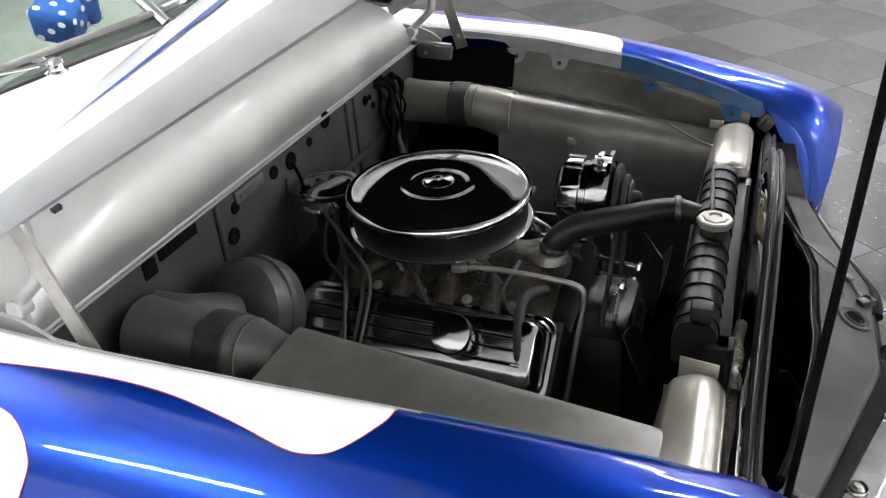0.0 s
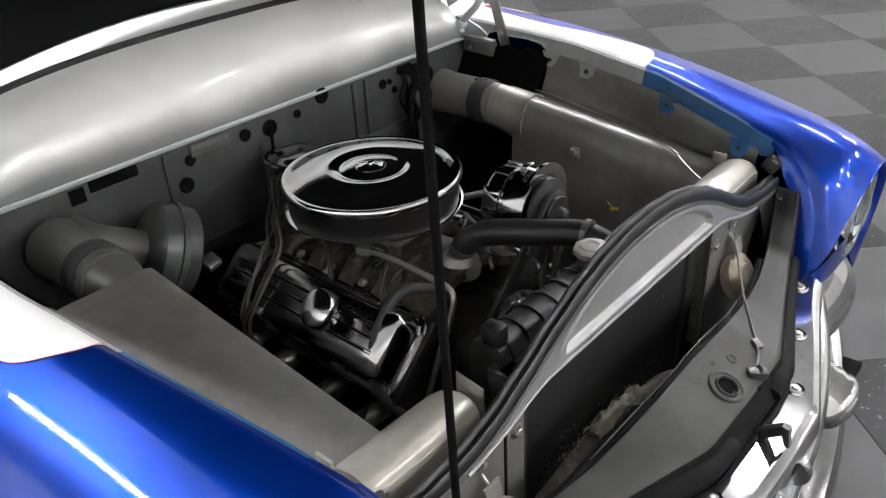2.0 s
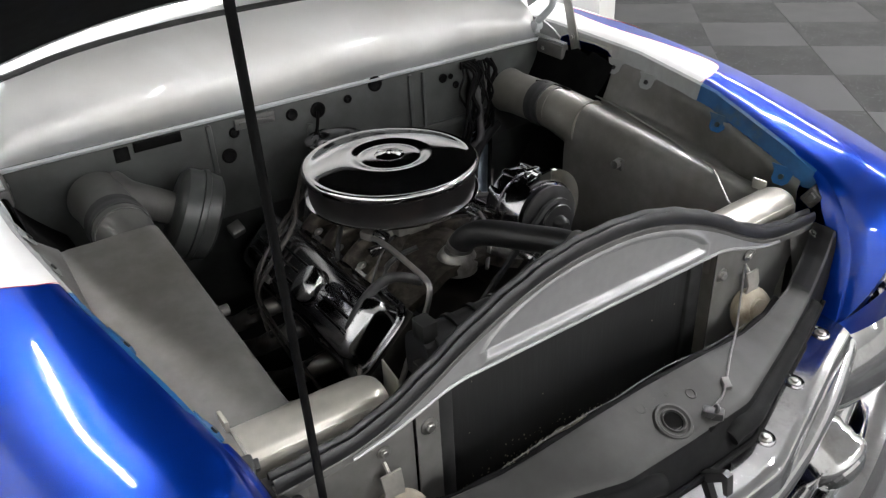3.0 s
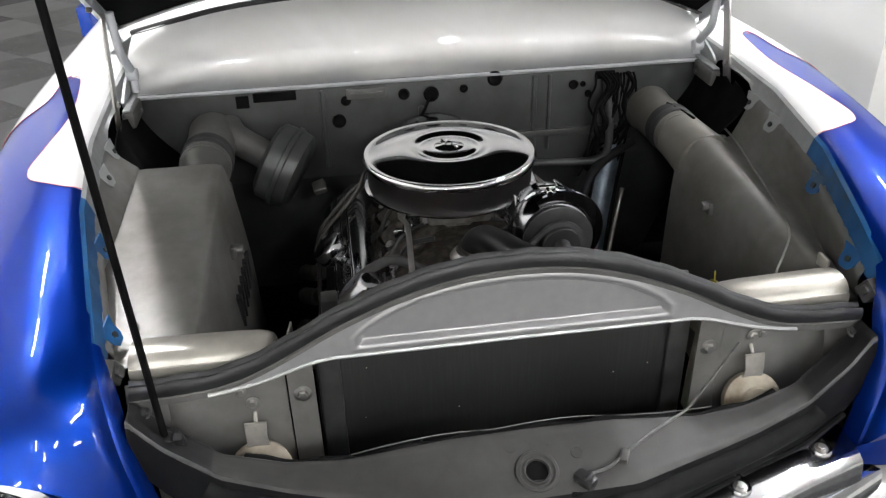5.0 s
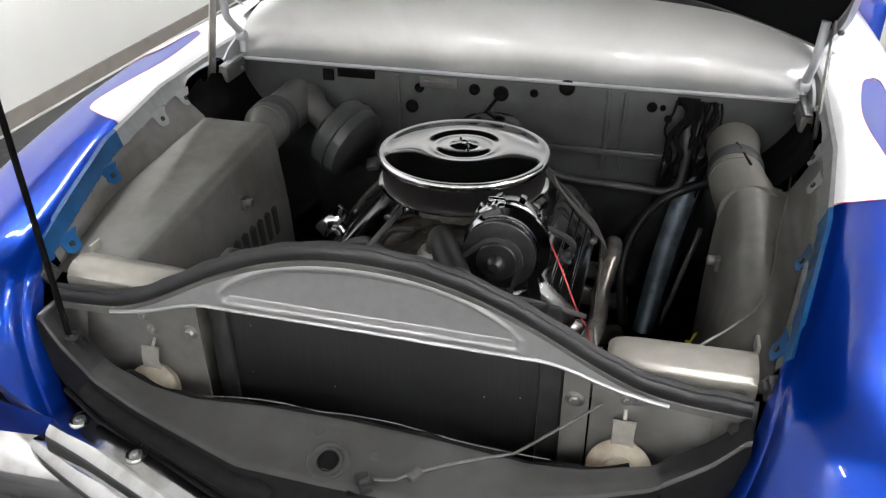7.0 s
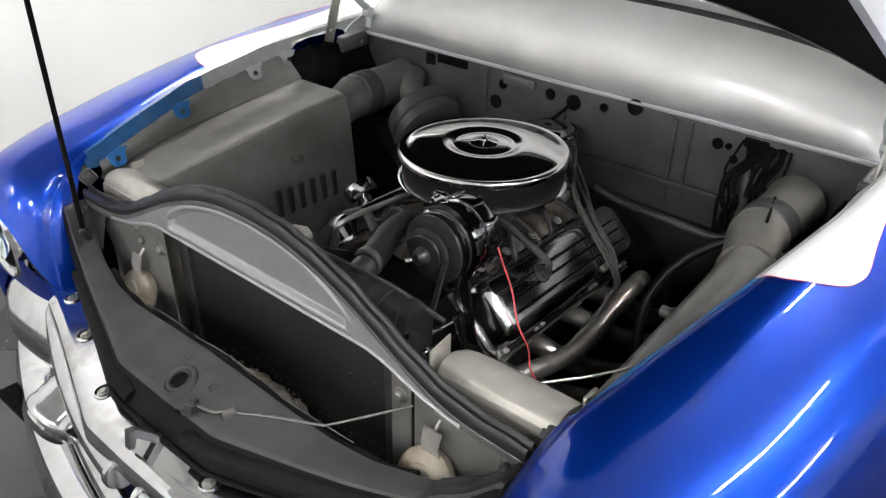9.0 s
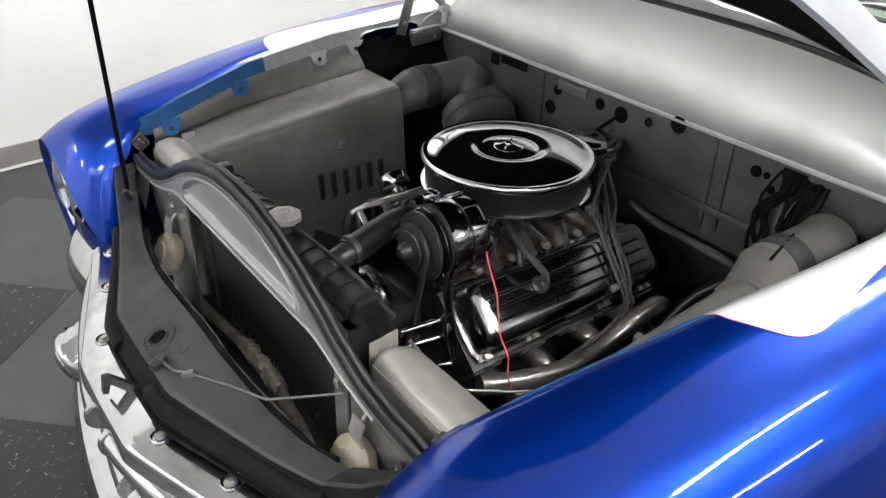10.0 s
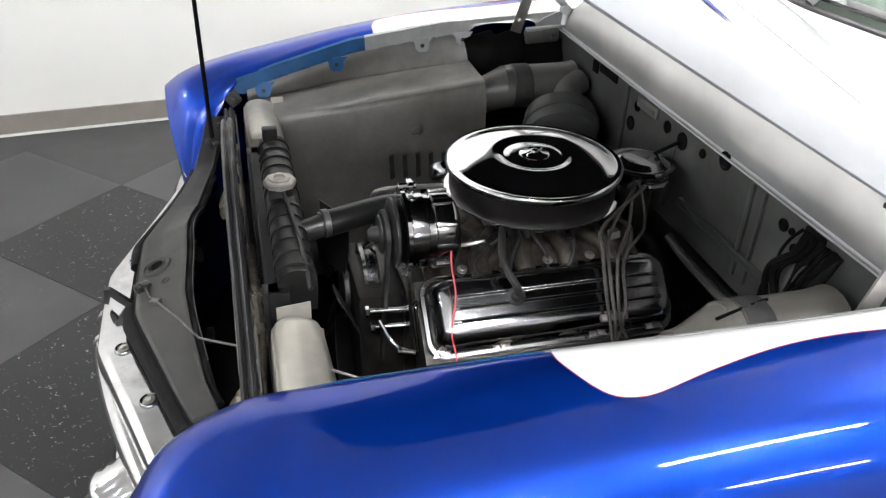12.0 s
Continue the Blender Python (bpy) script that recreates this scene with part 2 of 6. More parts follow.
CEIL = mat("ceiling_paint", (0.66, 0.66, 0.64), 0.8, 0, 0, 0.04, 4)
TILE_A = tile_mat("light_grey_tile", (0.058, 0.058, 0.060), (0.11, 0.115, 0.115), 0.70)
TILE_B = tile_mat("dark_grey_tile", (0.019, 0.019, 0.020), (0.21, 0.225, 0.22), 0.655)
GROUT = mat("floor_underlay", (0.05, 0.05, 0.05), 0.8, 0, 0, 0.1, 10)
GLASS = glass_mat()
PEARL2 = cowl_fade_mat()
TUBE = lamp_mat()
CORE = fin_mat()
DICE = mat("blue_plush", (0.01, 0.09, 0.35), 0.9, 0, 0, 0.3, 200, 0.6, 300)
DOTW = mat("white_felt", (0.8, 0.8, 0.8), 0.9)
TRIMGREEN = mat("grey_green_upholstery", (0.22, 0.26, 0.22), 0.7, 0, 0, 0.1, 20)


# ---- shape helpers ----
def W(p):
    return p.matrix_basis if p is not None and p.type == "EMPTY" else Matrix()


def finish(ob, material, sharp=38):
    me = ob.data
    me.materials.append(material)
    me.shade_smooth()
    me.set_sharp_from_angle(angle=radians(sharp))
    return ob


def part(name, bm, material, parent=None, label="", sharp=38):
    """Links a bmesh as one mesh object, under a thing or a part of it."""
    bmesh.ops.recalc_face_normals(bm, faces=bm.faces)
    me = bpy.data.meshes.new(name)
    bm.to_mesh(me)
    bm.free()
    ob = finish(new(name, me), material, sharp)
    if parent is not None:
        ob.parent = parent
        ob.matrix_parent_inverse = W(parent).inverted()
    return tagged(ob, label)


def thing(name, at, label, category, group=""):
    ob = new(name)
    ob.empty_display_size = 0.05
    ob.matrix_basis = Matrix.Translation(at)
    return tagged(ob, label, category, group)


def structure(name, bm, material, label):
    return tagged(part(name, bm, material), label, kind="structure")


def BM():
    return bmesh.new()


def spline(pts, n=8, closed=False):
    """Points on a smooth curve through pts."""
    P = [Vector(p) for p in pts]
    m = len(P)
    out = []
    for i in range(m if closed else m - 1):
        g = (lambda k: P[k % m]) if closed else (lambda k: P[min(max(k, 0), m - 1)])
        a, b, c, d = g(i - 1), g(i), g(i + 1), g(i + 2)
        for k in range(n):
            t = k / n
            out.append(0.5 * ((2 * b) + (c - a) * t + (2 * a - 5 * b + 4 * c - d) * t * t + (3 * b - a - 3 * c + d) * t ** 3))
    if not closed:
        out.append(P[-1])
    return out


def grid(bm, rows, close_u=False, close_v=False):
    """A sheet of quads over rows of points."""
    V = [[bm.verts.new(p) for p in r] for r in rows]
    nu, nv = len(V), len(V[0])
    for i in range(nu if close_u else nu - 1):
        for j in range(nv if close_v else nv - 1):
            q = (V[i][j], V[(i + 1) % nu][j], V[(i + 1) % nu][(j + 1) % nv], V[i][(j + 1) % nv])
            if len(set(q)) == 4:
                bm.faces.new(q)
    return V


def thick(bm, d):
    bmesh.ops.recalc_face_normals(bm, faces=bm.faces)
    bmesh.ops.solidify(bm, geom=bm.faces[:], thickness=d)
    return bm


def frame_of(axis):
    a = Vector(axis).normalized()
    u = a.cross(Vector((0, 0, 1)) if abs(a.z) < 0.9 else Vector((1, 0, 0))).normalized()
    return a, u, a.cross(u)


def lathe(bm, profile, at, axis, seg=24):
    """Turns (radius, height) pairs about an axis from at; ends are closed."""
    a, u, v = frame_of(axis)
    at = Vector(at)
    rows = []
    for r, h in profile:
        rows.append([at + a * h + (u * math.cos(k * math.tau / seg) + v * math.sin(k * math.tau / seg)) * max(r, 1e-5) for k in range(seg)])
    V = grid(bm, rows, close_v=True)
    for row, r in ((V[0], profile[0][0]), (V[-1], profile[-1][0])):
        if r > 1e-4:
            bm.faces.new(row)
    return bm


def rod(bm, a, b, r, seg=12, r2=None):
    a, b = Vector(a), Vector(b)
    c = min(r * 0.2, 0.002)
    L = (b - a).length
    r2 = r if r2 is None else r2
    return lathe(bm, [(r - c, 0), (r, c), (r2, L - c), (r2 - c, L)], a, b - a, seg)


def tube(bm, pts, r, seg=10, n=8, cap=True):
    """A bent round bar, wire or hose along a smooth curve."""
    P = spline(pts, n)
    t0 = (P[1] - P[0]).normalized()
    _, u, _ = frame_of(t0)
    rows = []
    for i, p in enumerate(P):
        t = (P[min(i + 1, len(P) - 1)] - P[max(i - 1, 0)]).normalized()
        u = (u - t * u.dot(t)).normalized()
        v = t.cross(u)
        rows.append([p + (u * math.cos(k * math.tau / seg) + v * math.sin(k * math.tau / seg)) * r for k in range(seg)])
    V = grid(bm, rows, close_v=True)
    if cap:
        bm.faces.new(V[0])
        bm.faces.new(V[-1])
    return bm


def box(bm, at, size, bevel=0.003, turn=None, seg=2):
    m = Matrix.Translation(at) @ (turn.to_4x4() if turn is not None else Matrix()) @ Matrix.Diagonal((*size, 1))
    made = bmesh.ops.create_cube(bm, size=1, matrix=m)["verts"]
    if bevel > 0:
        es = {e for v in made for e in v.link_edges}
        bmesh.ops.bevel(bm, geom=list(es), offset=bevel, segments=seg, affect="EDGES", profile=0.5)
    return bm


def prism(bm, outline, f, depth):
    """Extrudes a closed outline; f maps (a, b, d) to a point, d runs from 0 to depth."""
    lo = [bm.verts.new(f(a, b, 0)) for a, b in outline]
    hi = [bm.verts.new(f(a, b, depth)) for a, b in outline]
    bm.faces.new(lo)
    bm.faces.new(hi[::-1])
    k = len(outline)
    for i in range(k):
        bm.faces.new((lo[i], lo[(i + 1) % k], hi[(i + 1) % k], hi[i]))
    return bm


def lerp(x, xs, ys):
    return float(np.interp(x, xs, ys))


def eul(rx, ry, rz):
    return Euler([radians(a) for a in (rx, ry, rz)]).to_matrix()


def bolt(at, axis, parent, r=0.007, material=None, name="bolt"):
    bm = BM()
    lathe(bm, [(r * 1.7, 0), (r * 1.7, 0.0015), (r * 1.5, 0.002)], at, axis, 16)
    lathe(bm, [(r, 0.002), (r, r * 0.9), (r * 0.8, r * 1.05)], at, axis, 6)
    return part(name, bm, material or STEEL, parent)


# ---- the room ----
YAW = radians(6.7)
U, V2 = Vector((math.cos(YAW), math.sin(YAW), 0)), Vector((-math.sin(YAW), math.cos(YAW), 0))
ROOM = Vector((0.0, -2.86, 0))


def slab(u0, u1, v0, v1, z0, z1):
    """A block set out along the room's own directions."""
    bm = BM()
    c = ROOM + U * (u0 + u1) / 2 + V2 * (v0 + v1) / 2 + Vector((0, 0, (z0 + z1) / 2))
    return box(bm, c, (u1 - u0, v1 - v0, z1 - z0), 0, eul(0, 0, math.degrees(YAW)))


floor = structure("floor", slab(-9, 9, -0.2, 12, -0.10, -0.004), GROUT, "chequered vinyl tile floor in light and dark grey")
structure("wall_south", slab(-9, 9, -0.2, 0, 0, 3.4), WALLP, "plain white painted wall")
structure("wall_north", slab(-9, 9, 11.8, 12, 0, 3.4), WALLP, "plain white painted wall")
structure("wall_east", slab(9, 9.2, -0.2, 12, 0, 3.4), WALLP, "plain white painted wall")
structure("wall_west", slab(-9.2, -9, -0.2, 12, 0, 3.4), WALLP, "plain white painted wall")
structure("ceiling", slab(-9.2, 9.2, -0.2, 12, 3.4, 3.5), CEIL, "plain grey showroom ceiling")
structure("baseboard", slab(-8.99, 8.99, 0.003, 0.016, 0.012, 0.105), BASEB, "brown-grey vinyl baseboard along the white wall")
structure("trim", slab(-8.99, 8.99, 0.003, 0.024, 0, 0.011), WALLP, "thin pale caulk strip under the baseboard")
structure("wall_partition", slab(-6.0, -0.49, 4.94, 5.06, 0, 2.6), WALLP, "white painted partition panel with a plain end")

fixture = thing("ceiling_light", (0, 0, 3.4), "lit single-tube fluorescent ceiling fixture, out of view", "ceiling light", "fluorescent ceiling lights")
bm = BM()
box(bm, (0, 0, 3.375), (1.28, 0.20, 0.045), 0.006)
part("housing", bm, CEIL, fixture)
bm = BM()
rod(bm, (-0.60, 0, 3.33), (0.60, 0, 3.33), 0.028, 12)
part("tube", bm, TUBE, fixture, "glowing white fluorescent tube")
spots = [(-0.5, 1.75), (-5.2, 1.85), (-1.5, 3.55), (-4.8, 4.4), (0.1, 5.25), (-0.5, 7.9), (-5.0, 7.7), (3.2, 10.6), (2.0, 5.4)]
# the two at u 7.6 are unseen extras, added to brighten the cowl
spots += [(u, v) for u in (5.6,) for v in (0.9, 3.1, 5.3, 7.7)] + [(7.6, 2.0), (7.6, 4.2)]
for i, (u, v) in enumerate(spots):
    p = ROOM + U * u + V2 * v
    m = Matrix.Translation((p.x, p.y, 3.4)) @ pose(0, 0, 0, 0, 0, math.degrees(YAW))
    if i == 0:
        fixture.matrix_basis = m
    else:
        copy_thing(fixture, m)

# ---- the car's body: x runs forward from the firewall, y to the car's left ----
car = thing("car", (0.2, 0, 0), "blue vintage car with white flames and open hood", "car")

# fender net: stations from the door to the nose, each from the hood gutter over the crest to the lower side
NET = [
    [(-1, 0.710, 1.075), (-1, 0.735, 1.090), (-1, 0.790, 1.090), (-1, 0.877, 1.060), (-1, 0.943, 0.970), (-1, 0.952, 0.760), (-1, 0.942, 0.420)],
    [(-0.4, 0.712, 1.055), (-0.4, 0.735, 1.070), (-0.4, 0.790, 1.070), (-0.4, 0.877, 1.040), (-0.4, 0.940, 0.955), (-0.4, 0.952, 0.750), (-0.4, 0.942, 0.420)],
    [(0.05, 0.706, 1.037), (0.05, 0.730, 1.050), (0.05, 0.780, 1.051), (0.05, 0.872, 1.028), (0.05, 0.933, 0.940), (0.05, 0.947, 0.740), (0.05, 0.937, 0.420)],
    [(0.35, 0.688, 1.025), (0.35, 0.712, 1.036), (0.35, 0.764, 1.037), (0.35, 0.855, 1.008), (0.35, 0.914, 0.925), (0.35, 0.937, 0.730), (0.35, 0.930, 0.420)],
    [(0.6, 0.652, 1.000), (0.6, 0.676, 1.010), (0.6, 0.732, 1.011), (0.6, 0.827, 0.982), (0.6, 0.889, 0.905), (0.6, 0.920, 0.720), (0.6, 0.917, 0.430)],
    [(0.8, 0.606, 0.958), (0.8, 0.632, 0.971), (0.8, 0.694, 0.979), (0.8, 0.794, 0.955), (0.8, 0.859, 0.886), (0.8, 0.894, 0.710), (0.8, 0.892, 0.450)],
    [(0.925, 0.578, 0.924), (0.93, 0.600, 0.942), (0.94, 0.660, 0.957), (0.94, 0.762, 0.932), (0.94, 0.835, 0.856), (0.94, 0.862, 0.700), (0.94, 0.863, 0.480)],
    [(1.003, 0.552, 0.832), (1.014, 0.574, 0.872), (1.025, 0.640, 0.916), (1.03, 0.737, 0.909), (1.03, 0.824, 0.832), (1.02, 0.841, 0.690), (1.01, 0.838, 0.520)],
    [(1.03, 0.520, 0.690), (1.052, 0.545, 0.745), (1.068, 0.612, 0.834), (1.074, 0.725, 0.880), (1.068, 0.822, 0.818), (1.058, 0.825, 0.690), (1.042, 0.813, 0.540)],
]


def cr(a, b, c, d, t):
    return 0.5 * ((2 * b) + (c - a) * t + (2 * a - 5 * b + 4 * c - d) * t * t + (3 * b - a - 3 * c + d) * t ** 3)


def fender_point(u, v):
    """u: 0 at the door to 8 at the nose; v: 0 at the gutter to 6 low on the side."""
    N = np.array(NET)
    u, v = min(max(u, 0), len(N) - 1.0001), min(max(v, 0), 5.9999)
    i, j = int(u), int(v)
    r = [cr(*(N[min(max(i + k, 0), len(N) - 1), min(max(j + q, 0), 6)] for k in (-1, 0, 1, 2)), u - i) for q in (-1, 0, 1, 2)]
    return cr(*r, v - j)


def fender_grid(us, vs, s, lift=0.0):
    rows = []
    for u in us:
        row = []
        for v in vs:
            p = Vector(fender_point(u, v))
            if lift:
                e = 0.02
                a = Vector(fender_point(u + e, v)) - Vector(fender_point(u - e, v))
                b = Vector(fender_point(u, v + e)) - Vector(fender_point(u, v - e))
                p += a.cross(b).normalized() * lift
            row.append(Vector((p.x, s * p.y, p.z)))
        rows.append(row)
    return rows


def gutter(x):
    """Place of the fender's inner edge at x."""
    xs = [q[0][0] for q in NET]
    return lerp(x, xs, [q[0][1] for q in NET]), lerp(x, xs, [q[0][2] for q in NET])


HL = Vector((1.046, 0.712, 0.765))
US, VS = np.linspace(0, 8, 97), np.linspace(0, 6, 61)


def pin_line(s, uv, parent):
    """A thin red line painted along the flame's border."""
    P = [fender_grid([u], [v], s, 0.0013)[0][0] for u, v in uv]
    bm = BM()
    tube(bm, P, 0.00055, 5, 1)
    part("pinstripe", bm, RED, parent, "thin red pinstripe")


# flame outline on the fender, as u, v pairs
LOBE = [(0.0, 2.32), (1.0, 2.32), (1.80, 2.32), (1.83, 2.14), (1.92, 1.98), (2.06, 1.85), (2.28, 1.70), (2.52, 1.62), (2.78, 1.7), (3.08, 1.95), (3.35, 2.19), (3.48, 2.21), (3.58, 2.10), (3.66, 1.78), (3.71, 1.3), (3.72, 0.8), (3.70, 0.0)]
LOWER = [(1.80, 2.32), (1.84, 2.43), (1.96, 2.46), (2.12, 2.47), (2.27, 2.57), (2.4, 2.85), (2.45, 3.2), (2.42, 4.2), (2.3, 6.0)]


def flame(s, parent):
    wide = 0.07 if s > 0 else 0.0
    far = 0.09 if s > 0 else 0.0
    P = spline([(u + far * max(0, min(1, (u - 2.6) / 0.9)), v + wide * max(0, min(1, (u - 2.4) / 0.8)) * min(1, v), 0) for u, v in LOBE], 10)
    # each strip runs from the gutter to the border at the same station
    bm = BM()
    n = 70
    us = [(3.72 + far) * (1 - (1 - k / n) ** 2) for k in range(n + 1)]
    tops = []
    lim = [(p.x, p.y) for p in P]
    for u in us:
        best = 0.0
        for (a, va), (b, vb) in zip(lim[:-1], lim[1:]):
            if min(a, b) <= u <= max(a, b) and abs(b - a) > 1e-6:
                best = max(best, va + (vb - va) * (u - a) / (b - a))
        tops.append(best)
    grid(bm, [fender_grid([u], [w * q / 20 for q in range(21)], s, 0.0012)[0] for u, w in zip(us, tops)])
    part("upper_flame", bm, WHITE, parent, "white painted flame lobe")
    pin_line(s, [(p.x, p.y) for p in P[20:]], parent)
    Q = spline([(u, v, 0) for u, v in LOWER], 8)
    bm = BM()
    grid(bm, [[fender_grid([p.x * q / 24], [p.y], s, 0.0012)[0][0] for q in range(25)] for p in Q])
    part("lower_flame", bm, WHITE, parent, "white painted flame lobe")
    pin_line(s, [(p.x, p.y) for p in Q], parent)


def headlight(s, parent):
    at = Vector((HL.x - 0.012, s * HL.y, HL.z))
    ax = (0.995, s * 0.06, -0.05)
    bm = BM()
    lathe(bm, [(0.080, 0.004), (0.084, 0.018), (0.094, 0.024), (0.106, 0.016), (0.110, 0.0), (0.106, -0.02), (0.09, -0.05)], at, ax, 40)
    rim = part("headlight", bm, CHROME, parent, "round headlight with chrome bezel")
    bm = BM()
    lathe(bm, [(0.083, 0.012), (0.07, 0.022), (0.045, 0.031), (0.02, 0.035), (0.0, 0.036)], at, ax, 40)
    lens = part("lens", bm, GLASS, rim, "clear fluted lens")
    bm = BM()
    lathe(bm, [(0.08, 0.008), (0.06, -0.02), (0.03, -0.045), (0.0, -0.05)], at, ax, 32)
    part("reflector", bm, CHROME, rim)


def fender(s):
    bm = BM()
    V = grid(bm, fender_grid(US, VS, s))
    # front face between the nose and the headlight
    ring = V[-1]
    c = Vector((HL.x - 0.02, s * HL.y, HL.z))
    prev = ring
    for f, dx in ((0.45, 0.012), (0.8, 0.006)):
        nxt = []
        for i, v in enumerate(ring):
            d = Vector((0, v.co.y - c.y, v.co.z - c.z))
            e = d.normalized() * 0.102
            q = v.co.lerp(Vector((c.x, c.y + e.y, c.z + e.z)), f)
            nxt.append(bm.verts.new((q.x + dx, q.y, q.z)))
        for i in range(len(ring) - 1):
            bm.faces.new((prev[i], prev[i + 1], nxt[i + 1], nxt[i]))
        prev = nxt
    fen = part("fender", bm, BLUE, car, "blue metallic front fender with white flames")
    flame(s, fen)
    # turned-in inner edge of the nose, and the valance under the headlight
    bm = BM()
    rows = []
    for k in range(31):
        p = Vector(fender_point(5.7 + 2.3 * k / 30, 0))
        f = min(1, k / 10)
        rows.append([Vector((p.x, s * (p.y + 0.001), p.z)), Vector((p.x - 0.003 * f, s * (p.y - 0.004), p.z - 0.003)), Vector((p.x - 0.018 * f, s * (p.y - 0.008), p.z - 0.006)), Vector((p.x - 0.034 * f, s * (p.y - 0.010), p.z - 0.010)), Vector((p.x - 0.036 * f, s * (p.y - 0.002), p.z - 0.016))])
    grid(bm, rows)
    part("inner_return", bm, BLUE, fen)
    bm = BM()
    hi = spline([(1.029, .505, .692), (1.052, .55, .728), (1.060, .612, .748), (1.056, .627, .716), (1.054, .652, .690), (1.052, .69, .674), (1.05, .74, .672), (1.048, .80, .69)], 4)
    lo = spline([(1.036, .490, .672), (1.048, .545, .669), (1.053, .60, .667), (1.053, .63, .666), (1.053, .66, .665), (1.051, .70, .661), (1.049, .75, .657), (1.045, .81, .653)], 4)
    grid(bm, [[Vector((a.x * (1 - q / 5) + b.x * q / 5, s * (a.y + (b.y - a.y) * q / 5), a.z + (b.z - a.z) * q / 5)) for q in range(6)] for a, b in zip(hi, lo)])
    part("valance", bm, BLUE, fen, "blue painted filler under the fender edge")
    headlight(s, fen)
    # hood gutter flange under the inner edge: bare grey at the rear, teal overspray towards the nose
    for name, x0, x1, m, lab in (("rear_flange", -0.12, 0.56, FLANGE, "pale grey hood gutter flange"), ("front_flange", 0.56, 0.90, TEAL, "teal overspray on the gutter flange")):
        bm = BM()
        rows = []
        for k in range(41):
            x = x0 + (x1 - x0) * k / 40
            y, z = gutter(x)
            w = lerp(x, [0.06, 0.10, 0.255, 0.28], [0.032, 0.013, 0.013, 0.032]) + 0.005 * math.sin(k * 0.9) * (1 if name == "front_flange" else 0.4)
            rows.append([Vector((x, s * (y + a), z + b)) for a, b in ((0.004, 0.0048), (-0.003, 0.001), (-0.006, -0.010), (-0.013, -w), (-0.0115, -w), (-0.004, -0.011), (-0.001, -0.001), (0.004, 0.0028))])
        grid(bm, rows, close_v=True)
        part(name, bm, m, fen, lab)
    for x, m in ((0.29, FLANGE), (0.405, FLANGE), (0.64, TEAL), (0.83, TEAL)):
        y, z = gutter(x)
        bm = BM()
        o = [(-0.030, 0.004), (-0.020, -0.006), (-0.018, -0.020), (-0.010, -0.027), (0.010, -0.027), (0.018, -0.020), (0.020, -0.006), (0.030, 0.004)]
        prism(bm, o, lambda a, b, d: Vector((x + a, s * (y - 0.0135 - b * -0.6 - d), z - 0.031 + b)), 0.002)
        tab = part("gutter_tab", bm, m, fen)
        bm = BM()
        lathe(bm, [(0.0055, 0), (0.0055, 0.003), (0.003, 0.003)], (x, s * (y - 0.0235), z - 0.0445), (0, -s, 0.6), 12)
        part("tab_hole", bm, BLACK, tab, "dark bolt hole")
    return fen


for s in (-1, 1):
    fender(s)


# ---- cowl, firewall and windscreen ----
COWL = spline([(0.0, 0, 1.003), (-0.001, 0, 1.035), (-0.009, 0, 1.075), (-0.028, 0, 1.118), (-0.060, 0, 1.154), (-0.105, 0, 1.183)], 12)


def cowl_point(p, y):
    """p: 0 at the lip over the firewall to 1 at the rubber seal."""
    f = math.sqrt(max(0.02, 1 - (abs(y) / 0.80) ** 2.6))
    k = min(p, 0.99999) * (len(COWL) - 1)
    c = COWL[int(k)].lerp(COWL[int(k) + 1], k - int(k))
    x, z = c.x, c.z
    edge = max(0, abs(y) - 0.60) / 0.09
    return Vector((x - 0.05 * edge ** 2 * p, y, 1.003 + (z - 1.003) * f))


def cowl_top(q, y):
    """q: 0 at the seal to 1 at the windscreen base."""
    a = cowl_point(1, max(-0.69, min(0.69, y)))
    end = Vector((-0.235 - 0.42 * abs(y) ** 1.6, y, 1.222 - 0.16 * abs(y) ** 2.2 - 1.3 * max(0, abs(y) - 0.62) ** 1.5))
    k = Vector((a.x, y, a.z - max(0, abs(y) - 0.69) * 0.7))
    p = k.lerp(end, q)
    p.z += 0.012 * math.sin(q * math.pi)
    return p


ys = [-0.69 + 1.38 * k / 70 for k in range(71)]
bm = BM()
grid(bm, [[cowl_point(k / 24, y) for y in ys] for k in range(25)])
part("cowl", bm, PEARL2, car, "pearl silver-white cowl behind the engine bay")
bm = BM()
grid(bm, [[Vector((0.004 - 0.006 * math.cos(k * math.pi / 6), y, 1.001 - 0.006 * math.sin(k * math.pi / 6))) for y in ys] for k in range(7)])
thick(bm, 0.002)
part("cowl_lip", bm, HOODEDGE, car, "rolled bright lip over the firewall")
bm = BM()
tube(bm, [cowl_point(1, y) + Vector((-0.004, 0, 0.004)) for y in ys[::5]], 0.007, 8, 3)
part("hood_seal", bm, RUBBER, car, "black rubber hood seal on the cowl")
bm = BM()
grid(bm, [[cowl_top(k / 12, -0.79 + 1.58 * j / 60) + Vector((0, 0, 0.002)) for j in range(61)] for k in range(13)])
part("cowl_top", bm, WHITE, car, "white painted cowl panel below the windscreen")

